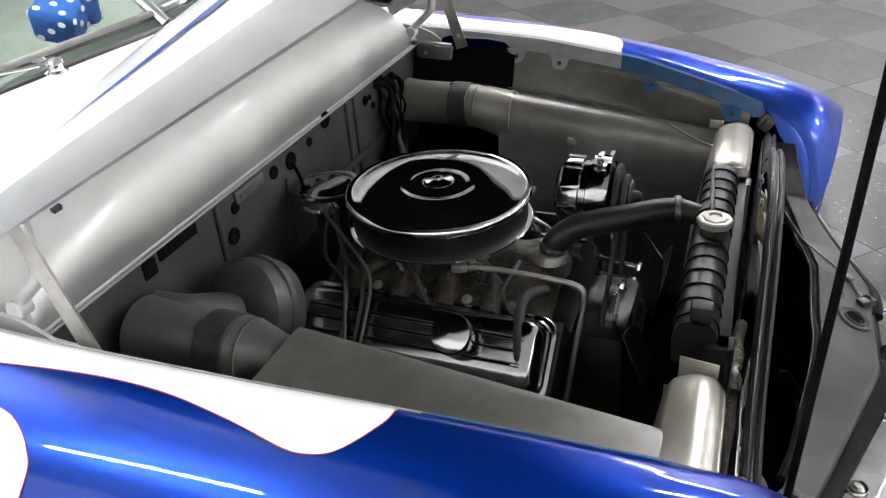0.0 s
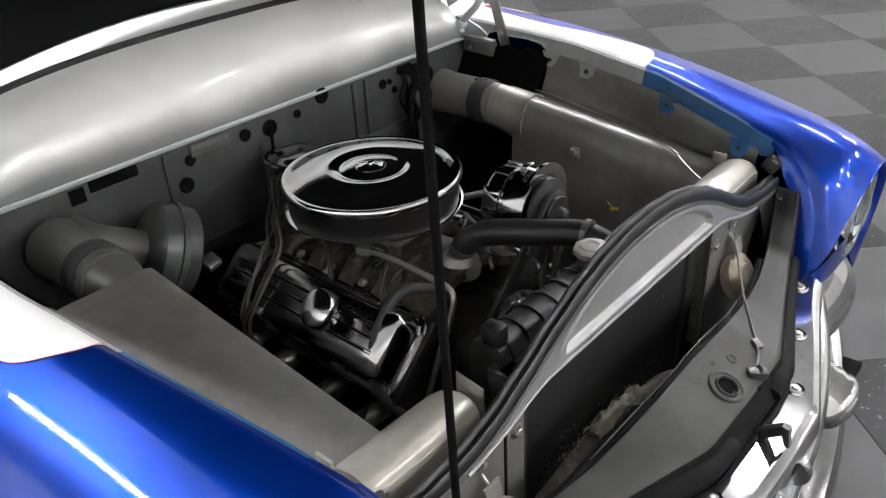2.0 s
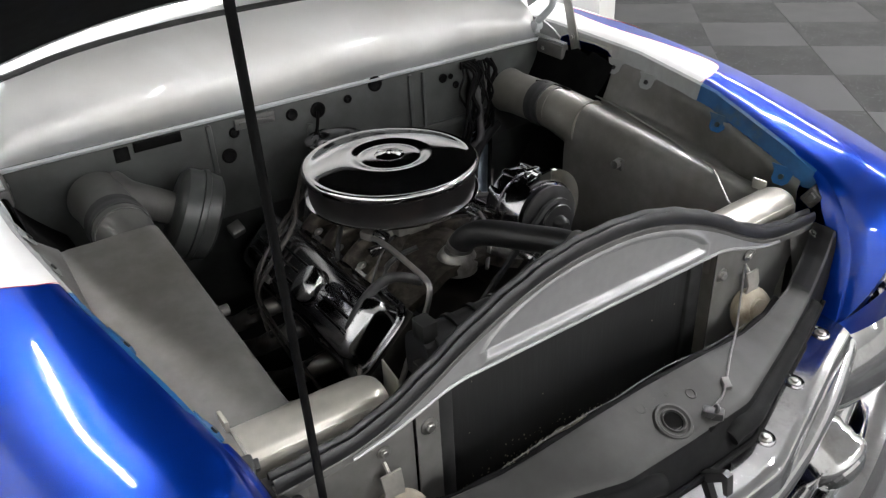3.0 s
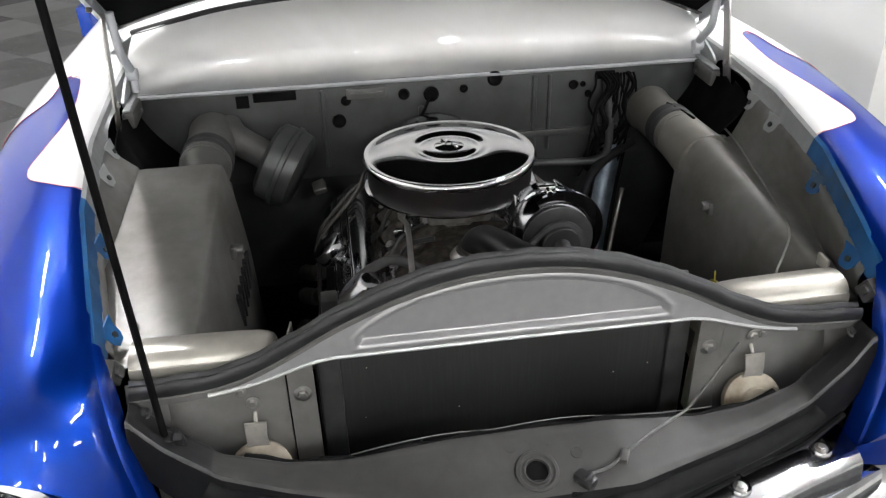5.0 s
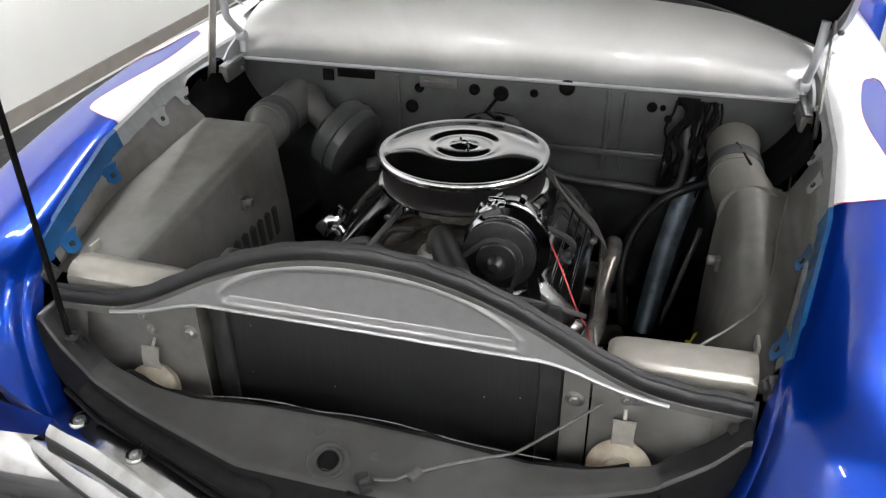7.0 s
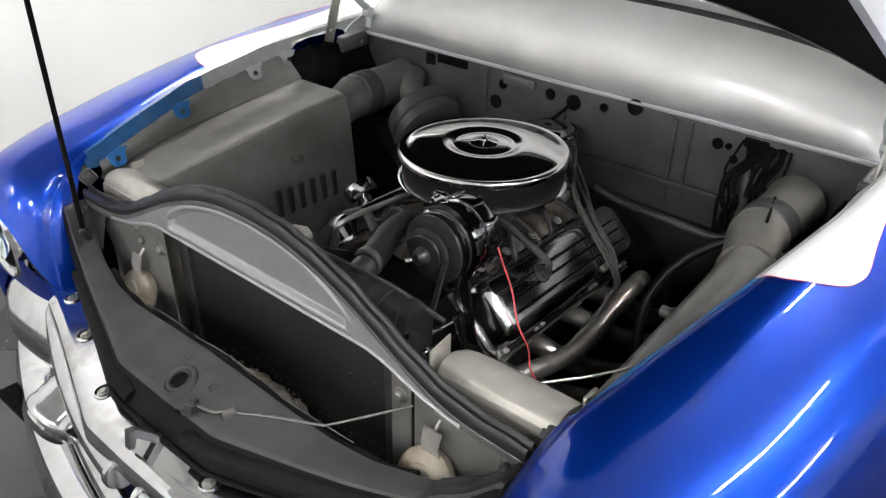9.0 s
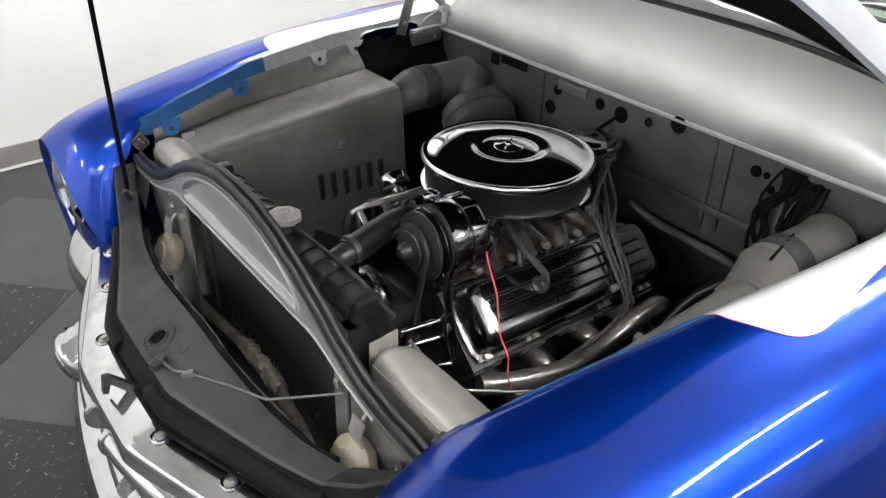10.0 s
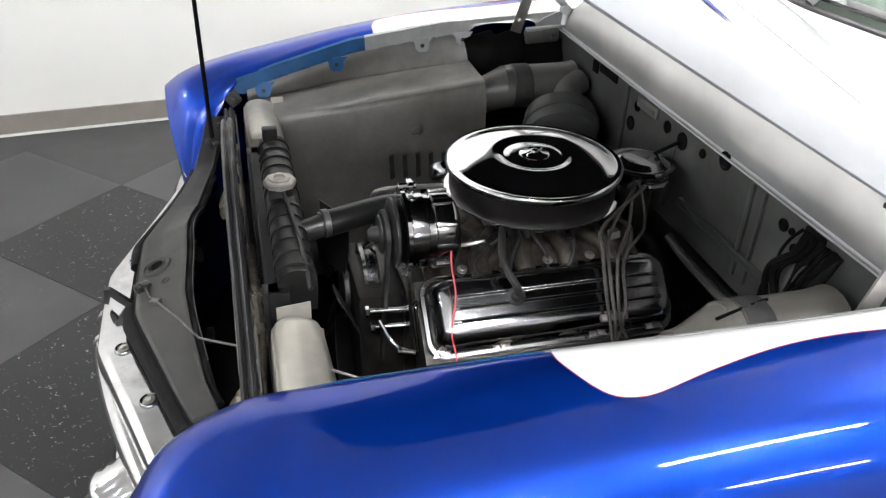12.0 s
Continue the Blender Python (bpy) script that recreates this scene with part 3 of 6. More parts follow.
bm = BM()
box(bm, (-0.008, 0, 0.882), (0.012, 1.40, 0.240), 0.002)
prism(bm, [(-0.014, 0.764), (-0.002, 0.764), (-0.292, 0.280), (-0.304, 0.280)], lambda a, b, d: Vector((a, -0.70 + d, b)), 1.40)
firewall = part("firewall", bm, FIREGREY, car, "dull grey firewall with holes and grommets")
for y, z, r in ((-.06, .962, .014), (.006, .957, .019), (.086, .965, .010), (.163, .985, .019), (.361, .955, .012), (.385, .955, .007), (-.22, .906, .017), (-.20, .955, .012), (.40, .93, .009)):
    bm = BM()
    lathe(bm, [(r, 0.0), (r, 0.003), (r * 0.75, 0.005), (r * 0.5, 0.0025)], (-0.002, y, z), (1, 0, 0), 18)
    part("grommet", bm, SHADEBLACK, firewall, "black rubber grommet")
for y, z, w, h in ((-.365, .978, .10, .022), (.44, .975, .05, .02), (-.44, .97, .03, .03)):
    bm = BM()
    box(bm, (0.0, y, z), (0.006, w, h), 0.002)
    part("cover_plate", bm, SHADEBLACK, firewall, "black slot cover")
bm = BM()
box(bm, (0.001, -0.15, 0.972), (0.008, 0.095, 0.026), 0.003)
box(bm, (0.006, -0.15, 0.972), (0.004, 0.075, 0.008), 0.001)
part("ballast_bracket", bm, DARKSHEET, firewall, "dull grey slotted bracket")
for y, z0, z1, w in ((.262, .79, .985, .012), (.30, .79, .985, .008), (-.255, .79, .985, .012), (-.02, .79, .93, .014)):
    bm = BM()
    box(bm, (0.0, y, (z0 + z1) / 2), (0.009, w, z1 - z0), 0.003)
    part("rib", bm, FIREGREY, firewall)
bm = BM()
box(bm, (0.0, 0.29, 0.835), (0.014, 0.50, 0.02), 0.005)
part("ledge", bm, FIREGREY, firewall)

# closing panels added under and behind the bay, near-black to hold its shade
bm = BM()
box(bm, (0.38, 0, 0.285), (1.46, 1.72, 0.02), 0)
part("under_bay_light_block", bm, SHADEBLACK, car)
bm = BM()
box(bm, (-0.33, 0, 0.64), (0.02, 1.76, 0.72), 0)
part("rear_light_block", bm, SHADEBLACK, car)

# windscreen, frame and divider
def screen(y, h):
    p = cowl_top(1, y)
    return Vector((p.x - 0.62 * h, y * (1 - 0.12 * h), p.z + 0.004 + 0.55 * h))


bm = BM()
grid(bm, [[screen(-0.78 + 1.56 * j / 48, k / 6 * 0.9) for j in range(49)] for k in range(7)])
glass = part("windscreen", bm, GLASS, car, "clear split windscreen")
glass.visible_shadow = False
bm = BM()
tube(bm, [screen(-0.80 + 1.60 * j / 24, -0.01) for j in range(25)], 0.011, 8, 2)
part("gasket", bm, RUBBER, glass, "black windscreen gasket")
bm = BM()
tube(bm, [screen(-0.79 + 1.58 * j / 24, 0.035) + Vector((0.006, 0, 0.004)) for j in range(25)], 0.010, 8, 2)
part("screen_trim", bm, CHROME, glass, "bright metal windscreen trim")
bm = BM()
tube(bm, [screen(0, h) + Vector((0.008, 0, 0.006)) for h in (0.0, 0.3, 0.6, 0.9)], 0.012, 8, 4)
part("divider", bm, CHROME, glass, "bright metal centre divider")
bm = BM()
box(bm, (-1.25, 0, 1.66), (1.0, 1.5, 0.04), 0.015)
part("roof", bm, WHITE, car, "white painted roof panel")
for s in (-1, 1):
    bm = BM()
    tube(bm, [screen(s * 0.80, 0.0), screen(s * 0.80, 0.45), Vector((-1.12, s * 0.70, 1.645))], 0.026, 10, 5)
    part("windscreen_pillar", bm, WHITE, car, "white painted windscreen pillar")
for s in (-1, 1):
    bm = BM()
    box(bm, (-1.1, s * 0.93, 0.74), (0.9, 0.04, 0.68), 0.01)
    part("door", bm, BLUE, car, "blue painted door")
bm = BM()
box(bm, (-0.78, 0, 1.02), (0.45, 1.5, 0.12), 0.04)
part("dashboard", bm, TRIMGREEN, car, "grey-green padded dashboard")
bm = BM()
box(bm, (-1.55, 0, 0.95), (0.25, 1.4, 0.75), 0.08)
part("seat_back", bm, TRIMGREEN, car, "grey-green upholstered seat back")
for s in (-1, 1):
    at = cowl_top(0.9, s * 0.26)
    bm = BM()
    lathe(bm, [(0.020, 0), (0.021, 0.006), (0.014, 0.010), (0.013, 0.020), (0.016, 0.023), (0.013, 0.028), (0.0, 0.03)], at, (0.15, 0, 1), 20)
    piv = part("wiper_pivot", bm, CHROME, car, "chrome wiper pivot")
    bm = BM()
    tube(bm, [at + Vector((0, 0, 0.02)), at + Vector((-0.03, s * 0.10, 0.03)), at + Vector((-0.12, s * 0.30, 0.045))], 0.0035, 6, 5)
    part("wiper_arm", bm, CHROME, piv, "thin chrome wiper arm")

# ---- hood, raised about thirty degrees ----
HDIR, HUP = Vector((0.866, 0, 0.5)), Vector((-0.5, 0, 0.866))
HBASE = Vector((-0.090, 0, 1.122))
TWIST = -0.033


def hood_half(a):
    return lerp(a, [0, 0.3, 0.6, 0.9, 1.1, 1.2, 1.25], [0.705, 0.70, 0.665, 0.60, 0.52, 0.40, 0.10])


def hood_point(a, b, drop=0.0):
    """a: metres from the rear edge; b: -1 to 1 across."""
    w = hood_half(a)
    crown = 0.122 * (1 - abs(b) ** 2.2) * lerp(a, [0, 1.0, 1.25], [1.0, 1.0, 0.6]) - 0.22 * max(0, a - 0.85) ** 1.6
    return HBASE + HDIR * a + Vector((0, b * w, b * w * TWIST)) + HUP * (crown - drop)


As = [1.25 * k / 40 for k in range(41)]
Bs = [-1 + 2 * k / 40 for k in range(41)]
bm = BM()
grid(bm, [[hood_point(a, b) for b in Bs] for a in As])
hood = part("hood", bm, WHITE, car, "raised white hood with black underside")
for s in (-1, 1):
    bm = BM()
    rows = []
    for k in range(41):
        a = (0.24 if s < 0 else 0.54) + (0.86 if s < 0 else 0.56) * k / 40
        w = 0.20 * (k / 40) ** (1.2 if s < 0 else 0.8)
        c = (0.90 if s < 0 else 0.925) - 0.12 * k / 40
        rows.append([hood_point(a, s * (c - w * q / 6), -0.0015) for q in range(7)])
    grid(bm, rows)
    part("hood_flame", bm, BLUE, hood, "blue flame tongue painted on the hood")
bm = BM()
grid(bm, [[hood_point(0.30 + 0.32 * k / 20, 0.885 - 0.10 * k / 20 - 0.004 * q, -0.0015) for q in range(2)] for k in range(21)])
part("hood_pinstripe", bm, NAVY, hood, "thin dark pinstripe on the hood")
bm = BM()
grid(bm, [[hood_point(a, b * 0.985, 0.012) for b in Bs] for a in As])
part("underside", bm, SHADEBLACK, hood, "black hood underside")
for s in (-1, 1):
    bm = BM()
    rows = []
    for a in As[:-3]:
        p = hood_point(a, s)
        rows.append([p + Vector((0, s * 0.001, 0)), p + HUP * -0.012 + Vector((0, s * 0.004, 0)), p - HUP * 0.038 - Vector((0, s * 0.002, 0)), p - HUP * 0.041 - Vector((0, s * 0.014, 0))])
    grid(bm, rows)
    thick(bm, 0.002)
    part("side_flange", bm, HOODEDGE, hood, "pale silver hood side flange")
    bm = BM()
    q = hood_point(0.25, s) - HUP * 0.043 - Vector((0, s * 0.01, 0))
    lathe(bm, [(0.006, 0), (0.007, 0.004), (0.005, 0.008)], q, -HUP, 12)
    part("rubber_bumper", bm, RUBBER, hood, "small black rubber hood bumper")
bm = BM()
rows = []
for b in Bs:
    p = hood_point(0, b)
    rows.append([p, p - HUP * 0.010 - HDIR * 0.002, p - HUP * 0.014 + HDIR * 0.02])
grid(bm, rows)
thick(bm, 0.002)
part("rear_flange", bm, DARKSHEET, hood, "dark rear edge of the hood")
for s in (-1, 1):
    hinge_bm = BM()
    lo, hi = Vector((0.142, s * 0.688, 0.965)), Vector((0.070, s * 0.688, 1.20))
    d = (hi - lo).normalized()
    n = d.cross(Vector((0, 1, 0)))
    prism(hinge_bm, [(0, -0.012), (0.01, -0.016), (0.25, -0.013), (0.25, 0.013), (0.01, 0.016), (0, 0.012)], lambda a, b, e: lo + d * a + n * b + Vector((0, s * e, 0)), 0.004)
    arm = part("hinge_arm", hinge_bm, STEEL, car, "grey steel hood hinge arm")
    bolt(lo + d * 0.06 + Vector((0, -s * 0.002, 0)), (0, -s, 0), arm, 0.005)
    up = 0.016 if s < 0 else -0.004
    bm = BM()
    tube(bm, [(0.0, s * 0.672, 1.012), (-0.002, s * 0.672, 1.040 + up), (0.026, s * 0.672, 1.067 + up), (0.058, s * 0.672, 1.098 + up), (0.062, s * 0.674, 1.135 + up), (0.066, s * 0.676, 1.19 + up)], 0.0095, 10, 6)
    link = part("hinge_link", bm, HOODEDGE, car, "curved pale painted hinge link")
    bm = BM()
    rod(bm, (0.0, s * 0.660, 1.038 + up), (0.0, s * 0.684, 1.038 + up), 0.014, 14)
    part("pivot", bm, HOODEDGE, link)
    bm = BM()
    prism(bm, [(-0.03, 0.998), (0.070, 0.998), (0.078, 1.012), (0.050, 1.030), (0.010, 1.046), (-0.03, 1.05)], lambda a, b, e: Vector((a, s * (0.684 + e), b)), 0.006)
    part("hinge_bracket", bm, FLANGE, car, "pale grey painted hinge bracket")
    # channel between the firewall corner and the hinge
    bm = BM()
    box(bm, (0.062, s * 0.674, 0.984), (0.100, 0.028, 0.040), 0.009, eul(0, 3, 0))
    rail = part("hinge_channel", bm, DARKSHEET, car, "dark grey sheet metal channel under the hinge")
    bm = BM()
    box(bm, (0.048, s * 0.676, 1.006), (0.120, 0.016, 0.004), 0.001, eul(0, 3, 0))
    part("top_flange", bm, FLANGE, rail)
    bolt((0.04, s * 0.662, 0.982), (0, -s, 0), rail, 0.005)

# ---- inner fenders, air ducts and baffles ----
def ledge_z(x):
    return 0.936 - 0.060 * (x - 0.30) / 0.55


for s in (-1, 1):
    bm = BM()
    rows = []
    for k in range(25):
        x = 0.285 + 0.585 * k / 24
        y, z = gutter(x)
        t = ledge_z(x)
        if s < 0:
            pr = [(y - 0.012, z - 0.030), (y - 0.020, z - 0.047), (0.632, t + 0.006), (0.622, t), (0.50, t + 0.001), (0.474, t - 0.002), (0.466, t - 0.008), (0.460, t - 0.030), (0.447, t - 0.12), (0.436, t - 0.25), (0.43, t - 0.45)]
        else:
            pr = [(y - 0.012, z - 0.030), (y - 0.020, z - 0.047), (0.645, t - 0.020), (0.630, t - 0.034), (0.604, t - 0.028), (0.576, t - 0.017), (0.550, t - 0.022), (0.531, t - 0.046), (0.520, t - 0.085), (0.515, t - 0.14), (0.512, t - 0.25), (0.51, t - 0.45)]
        pr = [(min(a, y - 0.012), b) for a, b in pr]
        P = spline([(x, s * a, b) for a, b in pr], 4)
        rows.append(P + [p + Vector((0, s * 0.0015, -0.0015)) for p in reversed(P)])
    grid(bm, rows, close_v=True)
    apron = part("inner_fender", bm, PRIMER, car, "grey-silver painted inner fender with air duct ledge")
    # back wall of the ledge, rounded duct nose and round duct to the firewall
    bm = BM()
    t = ledge_z(0.285)
    o = [(0.622, t), (0.50, t - 0.002), (0.476, t - 0.010), (0.455, t - 0.045), (0.43, t - 0.40), (0.622, t - 0.40)] if s < 0 else [(0.628, t - 0.030), (0.576, t - 0.019), (0.552, t - 0.024), (0.533, t - 0.048), (0.522, t - 0.088), (0.517, t - 0.14), (0.512, t - 0.40), (0.622, t - 0.40)]
    prism(bm, o, lambda a, b, d: Vector((0.283 + d, s * a, b)), 0.004)
    part("duct_end", bm, PRIMER, apron)
    dy, dz = (0.512, 0.904) if s < 0 else (0.548, 0.890)
    c = Vector((0.03, s * dy, dz))
    bm = BM()
    lathe(bm, [(0.058, 0), (0.054, 0.03), (0.053, 0.19), (0.054, 0.195)], c, (1, 0, 0), 32)
    duct = part("air_duct", bm, DUCTGREY if s < 0 else KHAKI, apron, "round grey sheet metal air duct")
    bm = BM()
    e = (0.576, 0.858, 0.062, 0.064) if s > 0 else (0.507, 0.880, 0.036, 0.048)
    rows = []
    for k in range(13):
        f = k / 12
        g = f * f * (3 - 2 * f)
        cy, cz = dy + (e[0] - dy) * g, dz + (e[1] - dz) * g
        ry, rz = 0.0545 + (e[2] - 0.0545) * g, 0.0545 + (e[3] - 0.0545) * g
        rows.append([Vector((0.205 + 0.105 * f, s * (cy + ry * math.cos(q * math.tau / 32)), cz + rz * math.sin(q * math.tau / 32))) for q in range(32)])
    Vn = grid(bm, rows, close_v=True)
    bm.faces.new(Vn[-1])
    part("duct_cone", bm, KHAKI if s > 0 else DUCTGREY, duct, "duct nose flowing into the ledge")
    bm = BM()
    lathe(bm, [(0.0545, 0.125), (0.0565, 0.127), (0.0568, 0.145), (0.0555, 0.15), (0.0568, 0.155), (0.0565, 0.172), (0.0545, 0.174)], c, (1, 0, 0), 32)
    part("duct_clamp", bm, RUBBER, duct, "dark clamp band round the duct")
    if s > 0:
        bm = BM()
        tube(bm, [(0.150 + 0.05 * k, s * (dy - 0.006 + 0.012 * k), dz + 0.0545 - 0.001 * k * k) for k in range(3)], 0.0028, 6, 4)
        part("seam", bm, SHADEBLACK, duct, "dark open seam of the duct")
    # sheets added behind the ragged opening, their near-black colour stands in for shade
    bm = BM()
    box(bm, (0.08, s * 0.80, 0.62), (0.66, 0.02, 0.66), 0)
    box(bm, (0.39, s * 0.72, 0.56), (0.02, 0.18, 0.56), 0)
    part("cavity_shade", bm, SHADEBLACK, apron)
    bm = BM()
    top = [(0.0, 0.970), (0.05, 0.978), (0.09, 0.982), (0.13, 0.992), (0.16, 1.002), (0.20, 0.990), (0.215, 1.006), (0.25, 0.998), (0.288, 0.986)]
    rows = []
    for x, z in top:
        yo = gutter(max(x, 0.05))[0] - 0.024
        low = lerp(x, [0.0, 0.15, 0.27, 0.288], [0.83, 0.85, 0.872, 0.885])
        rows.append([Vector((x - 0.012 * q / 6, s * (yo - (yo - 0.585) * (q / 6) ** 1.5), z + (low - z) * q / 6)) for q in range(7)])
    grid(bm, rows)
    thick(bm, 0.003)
    part("rubber_flap", bm, SHADEBLACK, apron, "ragged black rubber flap beside the hinge")
    # rounded baffle beside the radiator
    bm = BM()
    pr = spline([(0.770, 0.60, 0), (0.777, 0.70, 0), (0.796, 0.835, 0), (0.804, 0.868, 0), (0.815, 0.880, 0), (0.838, 0.889, 0), (0.852, 0.890, 0), (0.868, 0.886, 0), (0.879, 0.874, 0), (0.885, 0.84, 0), (0.889, 0.60, 0)], 5)
    rows = []
    for d, f in ((0.0, 0.80), (0.003, 0.87), (0.010, 0.93), (0.024, 0.97), (0.050, 0.99), (0.12, 1.0), (0.205, 1.0)):
        rows.append([Vector((0.842 + (p.x - 0.842) * f, s * (0.348 + d), 0.60 + (p.y - 0.60) * (1 - (1 - f) * 0.22) + 0.02 * d)) for p in pr])
    Vb = grid(bm, rows)
    bm.faces.new(Vb[0])
    bm.faces.new(Vb[-1])
    baf = part("baffle", bm, BEIGE, car, "khaki-silver rounded baffle beside the radiator")
    bm = BM()
    box(bm, (0.842, s * 0.328, 0.842), (0.055, 0.003, 0.09), 0.001, eul(0, 0, 8 * s))
    box(bm, (0.812, s * 0.335, 0.815), (0.03, 0.003, 0.05), 0.001, eul(0, 0, -10 * s))
    part("baffle_tab", bm, BEIGE, baf, "bent khaki tin tab")
    bm = BM()
    box(bm, (0.80, s * 0.555, 0.885), (0.03, 0.006, 0.022), 0.002)
    part("edge_clip", bm, BEIGE, baf)
    for x, z, k in ((0.47, 0.83, 1),):
        bm = BM()
        y = 0.444 if s < 0 else 0.515
        box(bm, (x, s * y, z), (0.022, 0.012, 0.026), 0.003)
        lathe(bm, [(0.010, 0), (0.010, 0.014), (0.006, 0.016)], (x, s * (y - 0.004), z + 0.004), (0, -s, 0), 12)
        part("apron_clip", bm, DARKSHEET, apron, "dark clip on the inner fender")
    for i in range(6 if s < 0 else 0):
        bm = BM()
        x = 0.36 + 0.034 * i
        o = [(-0.006, -0.03), (0.006, -0.034), (0.009, 0.03), (-0.002, 0.035)]
        prism(bm, o, lambda a, b, d: Vector((x + a, s * (0.4475 - d), 0.735 + b)), 0.014)
        part("louvre", bm, BLACK, apron, "dark louvre slot")

# cable along the left inner fender
cab = [(0.10, 0.665, 0.905), (0.27, 0.642, 0.908), (0.366, 0.626, 0.906), (0.441, 0.611, 0.901), (0.507, 0.601, 0.895), (0.591, 0.588, 0.882), (0.678, 0.565, 0.878), (0.736, 0.524, 0.869), (0.777, 0.490, 0.866), (0.805, 0.470, 0.866)]
bm = BM()
tube(bm, cab, 0.0021, 7, 6)
tagged(part("hood_release_cable", bm, STEEL), "thin grey control cable clipped along the inner fender", "cable")
bm = BM()
box(bm, (0.602, 0.478, 0.735), (0.020, 0.008, 0.007), 0.002, eul(0, -15, 10))
rod(bm, (0.600, 0.480, 0.735), (0.575, 0.492, 0.742), 0.002, 6)
tagged(part("wire_terminal", bm, YELLOW), "small yellow wire terminal on the inner fender", "terminal")

# ---- radiator support: arched panel, rail and rubber ----
def arch_z(y):
    return lerp(abs(y), [0, 0.08, 0.16, 0.25, 0.335, 0.40, 0.45, 0.56], [1.012, 1.007, 0.987, 0.949, 0.901, 0.871, 0.862, 0.858])


def smooth_arch(y):
    return sum(arch_z(y + d) for d in (-0.03, -0.015, 0, 0.015, 0.03)) / 5


support = thing("radiator_support", (0.92, 0, 0.55), "satin silver arched radiator support panel with black rubber strip", "radiator support")
yy = [-0.545 + 1.09 * k / 110 for k in range(111)]
bm = BM()
grid(bm, [[Vector((x, y, smooth_arch(y) + dz)) for x, dz in ((0.930, -0.014), (0.9295, -0.004), (0.926, 0.0), (0.912, 0.0), (0.909, -0.005), (0.909, -0.028))] for y in yy])
thick(bm, 0.002)
part("rail", bm, DARKSHEET, support, "dark arched top rail")
bm = BM()
RB = tuple((0.9315 - (0.9315 - x) * 0.64, dz * 1.35) for x, dz in ((0.9300, 0.000), (0.9315, 0.006), (0.9295, 0.012), (0.9240, 0.0150), (0.9180, 0.0135), (0.9155, 0.0105), (0.9125, 0.0105), (0.9100, 0.0140), (0.9040, 0.0165), (0.8970, 0.0145), (0.8935, 0.009), (0.8930, 0.000)))
grid(bm, [[Vector((x, y, smooth_arch(y) + dz * (1 + 0.05 * math.sin(y * 90)))) for x, dz in RB] for y in yy])
part("rubber_strip", bm, STRIPRUB, support, "black grooved rubber strip on the rail")


def low_z(y):
    return lerp(abs(y), [0, 0.27, 0.30, 0.335, 0.37, 0.42, 0.45], [0.896, 0.895, 0.889, 0.877, 0.866, 0.856, 0.852])


bm = BM()
rows = []
for k in range(-120, 121):
    y = 0.44 * k / 120
    hi, lo = smooth_arch(y) - 0.010, low_z(y)
    hi = max(hi, lo + 0.004)
    row = []
    for q in range(57):
        z = lo + (hi - lo) * q / 56
        # pressed lens-shaped recess
        top = lerp(abs(y), [0, 0.05, 0.09, 0.13, 0.16, 0.19, 0.215, 0.235, 0.30], [0.993, 0.991, 0.986, 0.977, 0.967, 0.952, 0.936, 0.915, 0.86])
        d = min(z - 0.910, top - z, 0.226 - abs(y))
        g = min(1, max(0, d / 0.008))
        r = 0.008 * g * g * (3 - 2 * g)
        bead = 0.0025 * math.exp(-((d + 0.004) / 0.005) ** 2)
        row.append(Vector((0.930 - r + bead, y, z)))
    rows.append(row)
grid(bm, rows)
thick(bm, 0.0015)
part("arch_panel", bm, SATIN, support, "satin silver arch panel with a pressed recess")
bm = BM()
tube(bm, [Vector((0.930, 0.44 * k / 20, low_z(0.44 * k / 20))) for k in range(-20, 21)], 0.0032, 6, 3)
part("lower_hem", bm, SATIN, support, "rolled bright lower edge")
for s in (-1, 1):
    bm = BM()
    o = [(0.335, 0.50), (0.335, 0.862), (0.42, 0.858), (0.545, 0.862), (0.54, 0.80), (0.50, 0.72), (0.48, 0.50)]
    prism(bm, o, lambda a, b, d: Vector((0.902 + d, s * a, b)), 0.003)
    part("side_plate", bm, PRIMER, support, "grey side plate")
    bm = BM()
    o = [(0.292, 0.45), (0.294, 0.880), (0.332, 0.876), (0.332, 0.45)]
    prism(bm, o, lambda a, b, d: Vector((0.906 + d, s * a, b)), 0.003)
    plate = part("radiator_strap", bm, PRIMER, support, "grey radiator mounting strap")
    bolt((0.909, s * 0.312, 0.822), (1, 0, 0), plate, 0.008)
    bolt((0.905, s * 0.40, 0.835), (1, 0, 0), plate, 0.005)
    bolt((0.905, s * 0.46, 0.845), (1, 0, 0), plate, 0.003, BLACK)
    # side wing down to the lock panel
    bm = BM()
    rows = []
    for k in range(9):
        f = k / 8
        rows.append([Vector((0.905 + 0.03 * f, s * (0.50 + 0.055 * q / 6), 0.868 - 0.11 * f * (1 - 0.4 * q / 6))) for q in range(7)])
    grid(bm, rows)
    part("corner_wing", bm, DARKSHEET, support)

radiator = thing("radiator", (0.84, 0, 0.42), "black crossflow radiator with ribbed tank and silver cap", "radiator")
bm = BM()
box(bm, (0.862, 0, 0.655), (0.035, 0.585, 0.46), 0.002)
part("core", bm, CORE, radiator, "black finned radiator core")
for s in (-1, 1):
    bm = BM()
    box(bm, (0.872, s * 0.272, 0.655), (0.03, 0.034, 0.46), 0.003)
    part("side_channel", bm, BLACK, radiator)
bm = BM()
pr = spline([(0.800, 0.835, 0), (0.798, 0.88, 0), (0.805, 0.905, 0), (0.828, 0.915, 0), (0.852, 0.908, 0), (0.862, 0.885, 0), (0.862, 0.835, 0)], 5)
